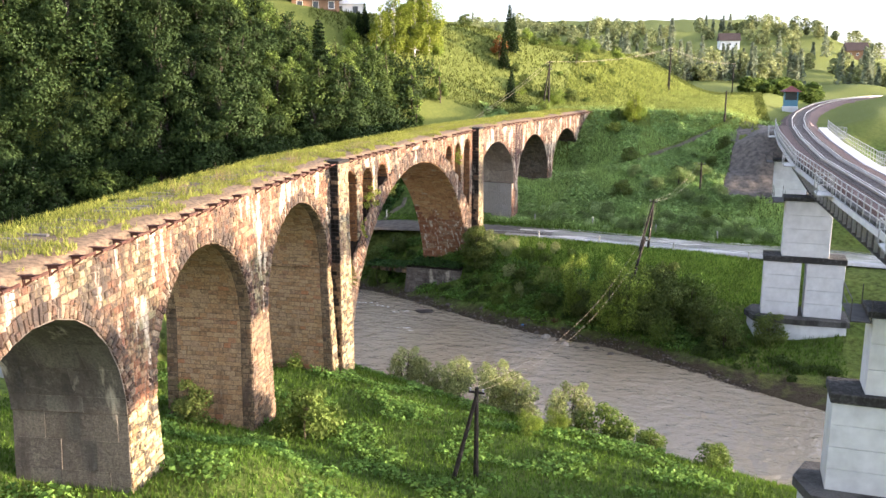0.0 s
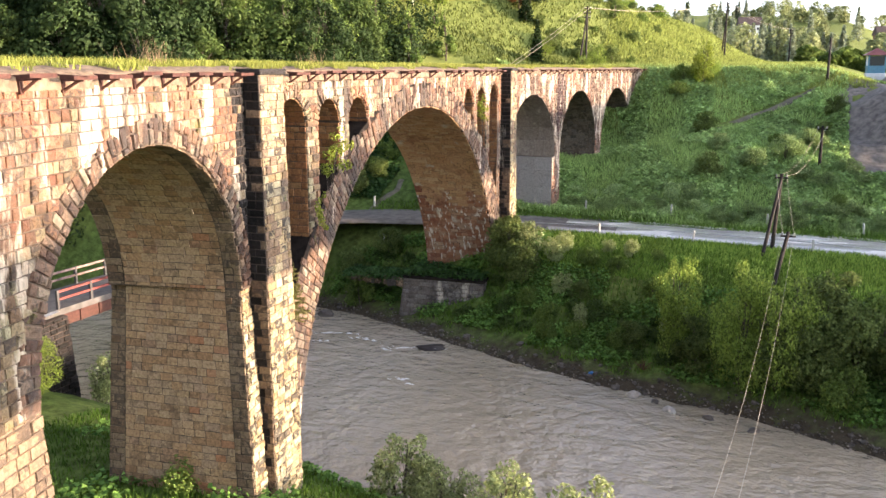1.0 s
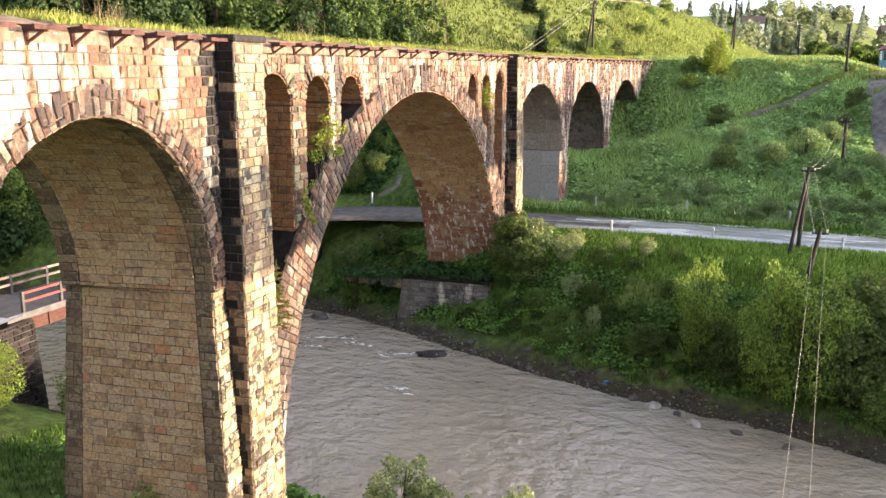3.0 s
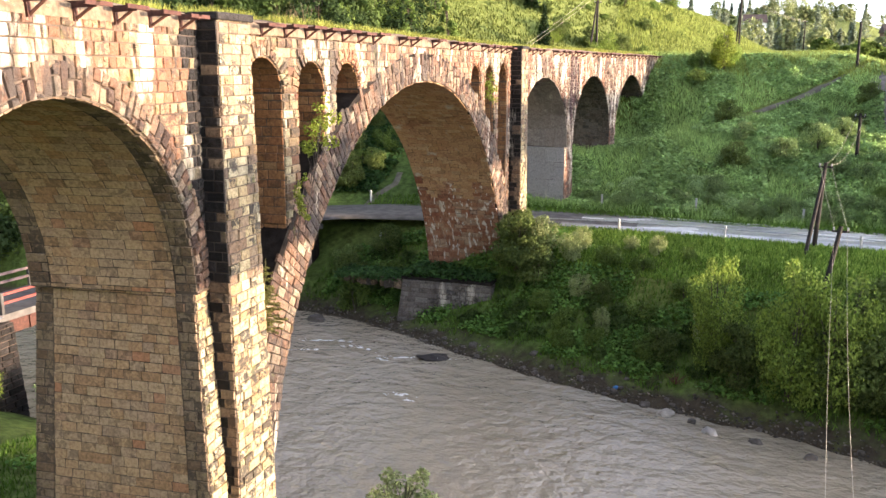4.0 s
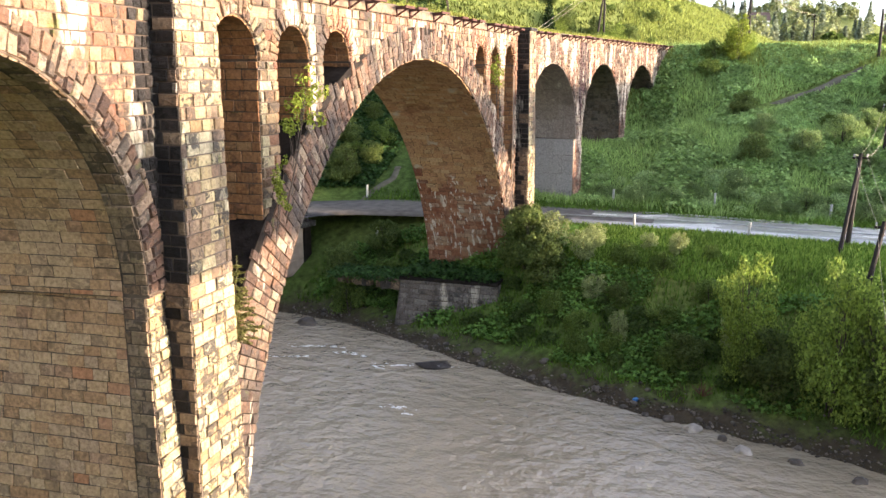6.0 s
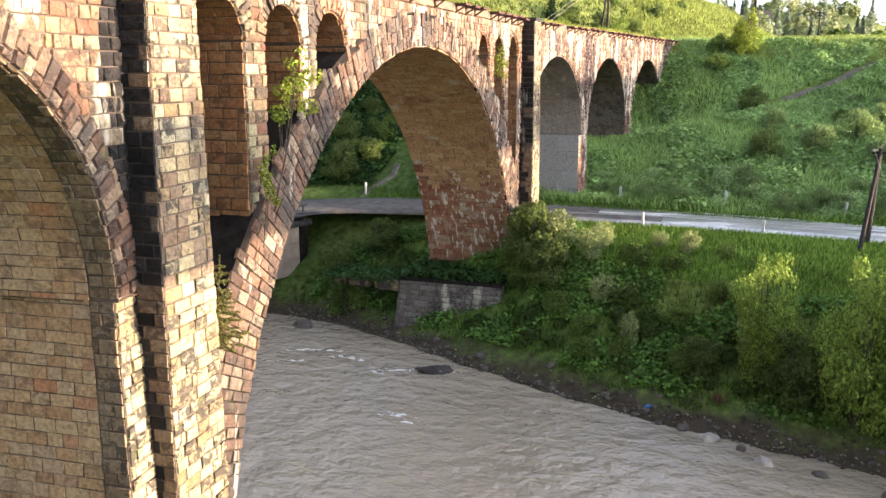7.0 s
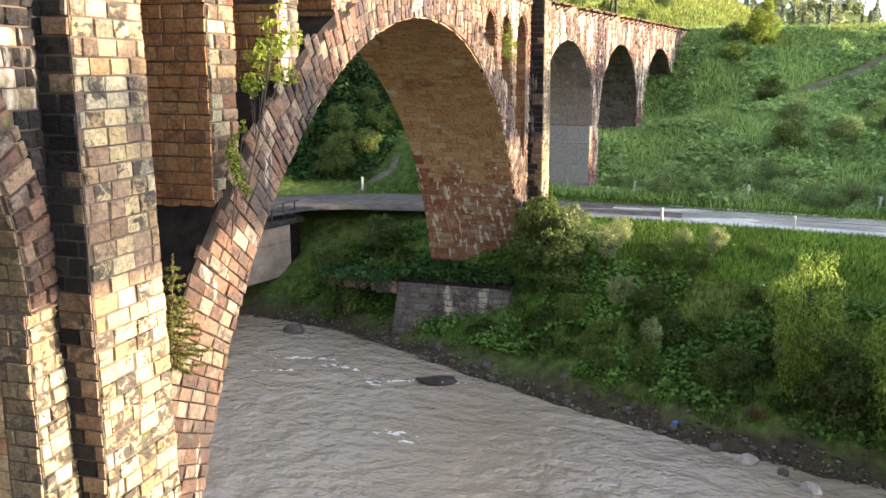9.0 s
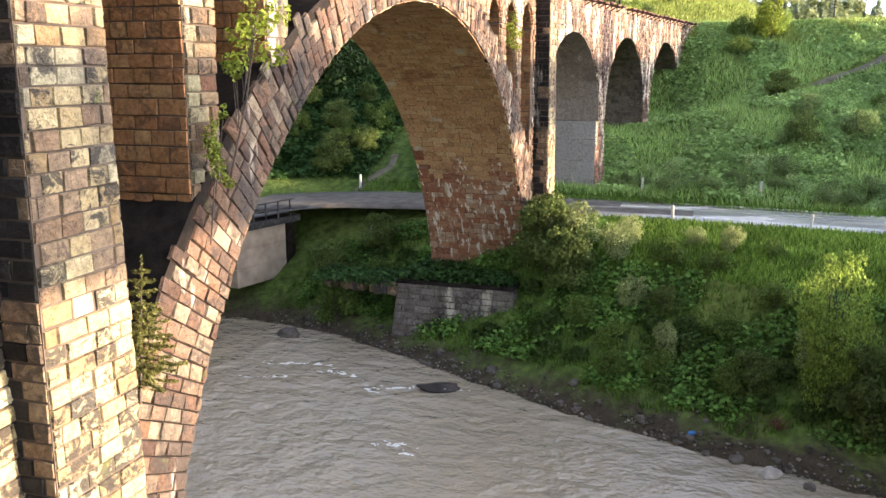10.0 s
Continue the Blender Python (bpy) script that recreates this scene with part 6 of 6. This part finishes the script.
def scatter(n, x0, x1, y0, y1, want):
    x, y = prng.uniform(x0, x1, n), prng.uniform(y0, y1, n)
    ok = want(x, y)
    x, y = x[ok], y[ok]
    return np.stack([x, y, land(x, y)], 1)


# grass on the old deck
pts = []
runs = along(SPINE, 0.25)
pick = prng.randint(0, len(runs), 95000)
across = prng.uniform(0.05, 4.8, 95000)
tuft = np.array([noise.noise((runs[i][0] * 0.7, c * 0.9, 2.0)) for i, c in zip(pick, across)])
for i, c, g in zip(pick, across, tuft):
    if g > -0.2 + 0.4 * (c < 0.8) - 0.2 * (c > 3.6):
        x, y, a = runs[i]
        along_by = prng.uniform(0, 0.25)
        pts.append((x + math.cos(a) * along_by - math.sin(a) * c, y + math.sin(a) * along_by + math.cos(a) * c, 17.0 + 0.12 * min(1, c / 0.6)))
blades("deck_grass", np.array(pts), 0.23, 0.02, M_DRYGRASS, "sunlit yellow-green grass growing on the viaduct deck", "grass")


def off_path(x, y):
    return np.abs(x - np.interp(y, [-26, -24.5, -21.4, -18.0, -14.6, -10.5], [76, 74, 70.1, 67.3, 64.9, 61.5])) > np.where((y > -27) & (y < -10), 0.7, 0.0)


def dry(x, y):
    return (np.interp(y, RIVER_Y, RIVER_L) - x > 0.6) | (x - np.interp(y, RIVER_Y, RIVER_R) > 1.2)


blades("meadow_grass", scatter(134000, -44, 8, -36, 12, lambda x, y: dry(x, y) & (x + 44 > 14 * prng.uniform(0, 1, len(x))) & (y + 36 > 8 * prng.uniform(0, 1, len(x)))), 0.3, 0.03, M_GRASS, "thick green grass on the near bank", "grass")
blades("bank_grass", scatter(80000, 14, 44, -34, 14, lambda x, y: dry(x, y) & (x > 12) & (road_off(x, y) > 2.6) & (land(x, y) > 0.45 + 0.45 * bumps(x, y, 3, 8))), 0.34, 0.035, M_GRASS, "long green grass on the far bank", "grass")
blades("roadside_lawn", scatter(60000, 24, 37, -34, 0, lambda x, y: (x - np.interp(y, RIVER_Y, RIVER_R) > 7.5) & (road_off(x, y) > 2.5)), 0.28, 0.04, M_LAWN, "short bright green meadow grass beside the road", "grass")
blades("slope_grass", scatter(90000, 42, 80, -32, 5, lambda x, y: (road_off(x, y) > 3.9) & ~bare(x, y) & off_path(x, y)), 0.45, 0.05, M_SLOPEGRASS, "tall pale green grass on the railway slope", "grass")
blades("spur_grass", scatter(80000, 72, 150, -30, 40, lambda x, y: x > 74), 0.45, 0.09, M_SPUR, "sunlit grass on the spur and the flat", "grass")


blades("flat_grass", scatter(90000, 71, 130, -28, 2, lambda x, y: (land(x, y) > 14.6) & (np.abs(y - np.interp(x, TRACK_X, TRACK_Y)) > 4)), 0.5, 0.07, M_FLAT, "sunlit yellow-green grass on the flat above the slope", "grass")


def herbs(name, at, size, label, material=M_HERB):
    at = at + np.stack([np.zeros(len(at)), np.zeros(len(at)), prng.uniform(0.08, 0.4, len(at))], 1)
    ob = new(name, leaves_mesh(name, at, size, material, 1.2, 1.1))
    return tagged(ob, label, "herbs", kind="stuff")


def patchy(x, y, size, seed, level):
    return bumps(x, y, size, seed) > level


herbs("butterbur_leaf_cover", scatter(120000, 17, 42, -28, 13, lambda x, y: dry(x, y) & ((x - np.interp(y, RIVER_Y, RIVER_R) < 7.5) | (y > -3)) & patchy(x, y, 4, 21, -0.1) & (land(x, y) > 0.5) & (x > np.interp(y, RIVER_Y, RIVER_R) + 1.5) & (road_off(x, y) > 3)), 0.2, "broad-leaved butterbur covering the far bank")
herbs("butterbur_leaf_cover", scatter(120000, 43, 76, -28, 12, lambda x, y: (road_off(x, y) > 4.1) & ~bare(x, y) & off_path(x, y) & patchy(x, y, 7, 22, 0.0)), 0.3, "broad-leaved butterbur covering the railway slope", M_NETTLE)
herbs("butterbur_leaf_cover", scatter(50000, -30, 7, -26, 10, lambda x, y: dry(x, y) & patchy(x, y, 4, 23, 0.15)), 0.2, "low broad-leaved herbs on the near bank")
herbs("butterbur_leaf_cover", scatter(45000, 32, 62, 14, 36, lambda x, y: land(x, y) > 5.9), 0.32, "ivy and herbs covering the hillside behind the arch", M_IVY)


prng_top = np.stack([prng.uniform(28.9, 34.0, 2600), prng.uniform(0.5, 6.2, 2600), np.full(2600, 3.12)], 1)
herbs("footing_ivy", prng_top, 0.2, "dark ivy and herbs covering the footing and its low wall", M_IVY)
herbs("footing_ivy", np.stack([29.1 + prng.uniform(-0.4, 2.2, 1800), prng.uniform(6.2, 10.8, 1800), np.full(1800, 2.75)], 1) + np.stack([prng.uniform(0, 0.4, 1800), np.zeros(1800), np.zeros(1800)], 1), 0.17, "dark ivy and herbs covering the footing and its low wall", M_IVY)

# ---- small things ----
# saplings that grow out of the masonry
SAPLINGS = "saplings on the viaduct"
sapling = tree_kind("birch_sapling", "yellow-green birch sapling rooted in the masonry", "tree", 4.0, 1.5, 0.5, M_LEAF_GOLD, M_BARK, 620, 0.075, SAPLINGS, 16, 0.2, 1, 0.007)
sapling.matrix_basis = pose(5.5, 0.5, 11.0, 4, 20, 0)
sprig = tree_kind("birch_sapling", "thin yellow-green sapling sprouting between arch stones", "tree", 2.3, 0.7, 0.35, M_LEAF_GOLD, M_BARK, 460, 0.055, SAPLINGS, 10, 0.0, 1, 0.008)
sprig.matrix_basis = pose(4.75, 0.45, 10.2, 6, 10, 0)
second = copy_thing(sapling, pose(28.6, 0.5, 12.1, 6, 0, 130))
second.scale = (0.75, 0.75, 0.85)


def fir_sapling(high, wide):
    """A young spruce: whorls of thin, upturned boughs set with needle twigs."""
    t = thing("spruce_sapling", "small olive spruce growing in a gap of the masonry", "tree", group="saplings on the viaduct")
    bm = bmesh.new()
    rod(bm, (0, 0, -0.3), (0, 0, high), 0.03, 0.006, 7)
    at = [(prng.normal() * 0.012, prng.normal() * 0.012, high * (0.72 + 0.3 * k / 90)) for k in range(90)]
    whorls = 11
    for k in range(whorls):
        up = (k + 0.3 * prng.uniform()) / whorls
        far = wide / 2 * (1 - up) ** 0.8 + 0.05
        for j in range(7):
            a, reach = 6.28 * (j + 0.5 * (k % 2)) / 7 + prng.uniform(-0.3, 0.3), far * prng.uniform(0.65, 1.15)
            z = high * (0.06 + 0.9 * up)
            tip = (reach * math.cos(a), reach * math.sin(a), z - 0.04 + 0.06 * prng.uniform())
            bough = bmesh.new()
            rod(bough, (0, 0, z), tip, 0.008, 0.003, 4)
            part("bough", bough, M_BARK, t)
            for i in range(int(380 * reach)):
                s = prng.uniform(0.12, 1.0)
                side = prng.choice((-1, 0, 1)) * prng.uniform(0, 0.3) * reach * (1.1 - s)
                at.append((s * tip[0] - math.sin(a) * side + prng.normal() * 0.008, s * tip[1] + math.cos(a) * side + prng.normal() * 0.008, z + s * (tip[2] - z) - 0.25 * abs(side) + prng.normal() * 0.012))
    part("trunk", bm, M_BARK, t)
    c = new("crown", leaves_mesh("crown", np.array(at), 0.023, M_OLIVE, 0.5, 3.0))
    c.parent = t
    return t


fir = fir_sapling(2.2, 1.45)
fir.matrix_basis = pose(2.6, 0.62, 7.9, 4, 2, 0)


def boulder(x, y, z, size, squash, seed, material, name, label):
    bm = bmesh.new()
    bmesh.ops.create_icosphere(bm, subdivisions=3, radius=1.0)
    for v in bm.verts:
        n = v.co.normalized()
        v.co = n * (1 + 0.35 * noise.noise(n * 1.3 + Vector((seed, 0, 0))) + 0.12 * noise.noise(n * 4 + Vector((seed, 3, 0))))
        v.co = Vector((v.co.x * size[0], v.co.y * size[1], v.co.z * squash))
    ob = part(name, bm, material, None)
    ob.matrix_basis = pose(x, y, z, 0, 0, seed * 37)
    return tagged(ob, label, "rock")


boulder(23.6, 2.3, 0.05, (0.35, 0.85), 0.28, 2, M_LOG, "driftwood_log", "wet black driftwood log in the river")["category"] = "log"
bpy.data.objects["driftwood_log"].matrix_basis = pose(23.6, 2.3, 0.08, 0, 0, 18)
for k, (x, y, s) in enumerate(((19.6, -10.4, 0.4), (20.4, -9.4, 0.3), (19.0, -11.6, 0.25), (18.0, -12.4, 0.35), (17.5, -14.3, 0.3), (24.3, -3.2, 0.25), (22.2, -6.0, 0.22), (25.6, 0.6, 0.35), (27.2, 3.4, 0.25), (28.6, 11.8, 0.6), (16.6, -16.4, 0.3), (20.6, -8.4, 0.2))):
    boulder(x, y, max(0.02, float(land(x, y))), (s, s * 0.8), s * 0.6, k + 3, M_PALEROCK if k in (0, 3) else M_ROCK, "boulder", "grey river boulder at the water's edge")
for k in range(70):
    y = prng.uniform(-26, 12)
    x = float(np.interp(y, RIVER_Y, RIVER_R)) + prng.uniform(0.0, 1.4)
    s = prng.uniform(0.06, 0.2)
    boulder(x, y, float(land(x, y)), (s, s * 0.8), s * 0.6, k % 9 + 20, M_ROCK, "stone", "grey stone on the muddy bank")

# gravel and pebbles washed along the waterline, past counting
count = 2600
py = prng.uniform(-28, 14, count)
px = np.interp(py, RIVER_Y, RIVER_R) + np.abs(prng.normal(size=count)) * 0.7 - 0.05
pr = prng.uniform(0.025, 0.085, count) * prng.uniform(0.6, 1.4, count)
pz = land(px, py) + 0.2 * pr
corner = np.array([(1, 0, 0), (0.2, 0.9, 0.1), (-1, 0.1, 0), (-0.1, -0.9, 0.05), (0.1, 0.1, 0.75), (0, 0, -0.6)])
pv = np.stack([px, py, pz], 1)[:, None, :] + (corner[None] + prng.normal(size=(count, 6, 3)) * 0.16) * pr[:, None, None]
tri_of = np.array([(0, 1, 4), (1, 2, 4), (2, 3, 4), (3, 0, 4), (1, 0, 5), (2, 1, 5), (3, 2, 5), (0, 3, 5)])
pt = (np.arange(count)[:, None, None] * 6 + tri_of[None]).reshape(-1, 3)
tagged(new("shore_pebbles", raw_mesh("shore_pebbles", pv.reshape(-1, 3), pt, M_PEBBLE)), "grey and brown pebbles along the muddy waterline", "pebbles", kind="stuff")

# foam where the river breaks: ragged sheets on the crests
verts, faces = [], []
for cx, cy, rx, ry, seed in ((22.9, 3.9, 0.28, 1.2, 1), (22.5, 4.7, 0.36, 0.6, 2), (23.2, 1.2, 0.16, 0.6, 3), (24.3, 8.9, 0.3, 2.6, 4), (23.6, 6.7, 0.28, 1.6, 5), (17.4, 1.9, 0.42, 0.8, 6), (22.4, 9.6, 0.2, 1.6, 9), (14.6, 17.5, 0.35, 3.0, 7), (16.8, 1.2, 0.2, 0.5, 8)):
    s = 0.055
    for i in range(int(-1.5 * rx / s), int(1.5 * rx / s)):
        for j in range(int(-1.5 * ry / s), int(1.5 * ry / s)):
            x, y = cx + i * s + 0.2 * math.sin(cy + j * s * 1.7), cy + j * s
            far = math.hypot(i * s / rx, j * s / ry)
            if noise.noise((x * 5.0, y * 3.2, seed)) + 0.6 * noise.noise((x * 13, y * 9, seed)) > 0.75 * far - 0.12:
                z = 0.2 + 0.04 * noise.noise((x * 3, y * 3, 1.0))
                k = len(verts)
                verts += [(x, y, z), (x + s, y, z), (x + s, y + s, z), (x, y + s, z)]
                faces.append((k, k + 1, k + 2, k + 3))
tagged(finish("river_foam", verts, faces, M_FOAM), "white foam where the river breaks over stones", "foam", kind="stuff")

# a broken low wall that runs on from the footing
low_wall = thing("broken_wall", "low broken stone retaining wall half buried in growth", "wall")
wrng = random.Random(5)
for k in range(17):
    y = 6.3 + 0.27 * k
    x = 29.2 + 0.10 * k
    if k in (6, 7, 13):
        continue
    bm = bmesh.new()
    top = 2.95 - 0.012 * k + wrng.uniform(-0.05, 0.05)
    box(bm, (-0.2, -0.16, -0.6), (0.2, 0.16, 0.0), pose(x, y, top, wrng.uniform(-4, 4), wrng.uniform(-6, 6), -20 + wrng.uniform(-5, 5)), 0.03)
    part("wall_stone", bm, M_FOOTING if k in (2, 3, 4, 9) else M_QUOIN, low_wall)


def footpath(name, label, places, wide):
    verts, faces = [], []
    places = [Vector(p) for p in places]
    line = []
    for a, b in zip(places, places[1:]):
        k = max(2, int((b - a).length / 0.6))
        line += [a.lerp(b, t / k) for t in range(k)]
    line.append(places[-1])
    for k, p in enumerate(line):
        d = (line[min(k + 1, len(line) - 1)] - line[max(k - 1, 0)]).normalized()
        n = Vector((-d.y, d.x))
        for off, sink in ((-wide, -0.12), (-wide * 0.7, 0.05), (0, 0.06), (wide * 0.7, 0.05), (wide, -0.12)):
            q = p + n * (off + 0.12 * noise.noise((p.x * 0.9, p.y * 0.9, off)))
            verts.append((q.x, q.y, float(land(q.x, q.y)) + sink))
    for j in range(len(line) - 1):
        faces += [(j * 5 + i, j * 5 + i + 1, j * 5 + 6 + i, j * 5 + 5 + i) for i in range(4)]
    return tagged(finish(name, verts, faces, M_PATH, smooth=True), label, "path", kind="structure")


footpath("slope_path", "trodden earth path climbing the railway slope", [(76, -26), (74, -24.5), (70.1, -21.4), (67.3, -18.0), (64.9, -14.6), (61.5, -10.5)], 0.38)
footpath("hill_path", "narrow earth path leaving the road", [(40.2, 13.2), (42.6, 14.1), (43.8, 13.9), (45.6, 13.0), (47.5, 13.3)], 0.32)

# a thin rail on the posts by the road
for a, b in zip(spots_near[:6], spots_near[1:6]):
    bm = bmesh.new()
    za, zb = float(land(*a)) + 0.72, float(land(*b)) + 0.72
    rod(bm, (a[0], a[1], za), (b[0], b[1], zb), 0.03, 0.03, 6)
    tagged(part("guard_rail", bm, M_STEEL, None), "thin grey rail between the guard posts", "rail", "rails along the road")

# tall dry stalks left on the deck from last year
pts = []
for x, y in ((-16.5, 0.6), (-12.4, 1.3), (-11.6, 1.6), (-3.2, 1.9), (-2.2, 2.3), (8.5, 2.4)):
    for k in range(46):
        pts.append((x + prng.normal() * 0.35, y + prng.normal() * 0.3, 17.1))
blades("dry_stalks", np.array(pts), 0.75, 0.012, M_STRAW, "tall dry stalks standing on the viaduct deck", "grass")

# a scrap of blue plastic washed up on the bank
bm = bmesh.new()
bmesh.ops.create_icosphere(bm, subdivisions=2, radius=0.14)
for v in bm.verts:
    v.co = Vector((v.co.x * 0.7, v.co.y * 1.2, v.co.z * 0.6)) * (1 + 0.5 * noise.noise(v.co * 14))
scrap = part("plastic_scrap", bm, plain("blue_plastic", (0.05, 0.16, 0.36), 0.4, 0.1, 3.0), None)
scrap.matrix_basis = pose(21.5, -7.9, float(land(21.5, -7.9)) + 0.06, 0, 0, 20)
tagged(scrap, "crumpled blue plastic scrap washed up on the mud", "litter")

# a dead reddish bush on the muddy bank
dead = thing("dead_bush", "dead reddish-brown bush on the muddy bank", "bush", (21.6, -10.7, float(land(21.6, -10.7))))
bm = bmesh.new()
for k in range(46):
    a, tilt = prng.uniform(0, 6.28), prng.uniform(0.2, 1.2)
    tip = Vector((math.cos(a) * math.sin(tilt), math.sin(a) * math.sin(tilt), math.cos(tilt))) * prng.uniform(0.4, 0.75)
    rod(bm, (0, 0, -0.05), tip, 0.012, 0.004, 4)
part("twigs", bm, plain("dead_red_twigs", (0.13, 0.05, 0.035), 0.9, 0.3, 9.0), dead)
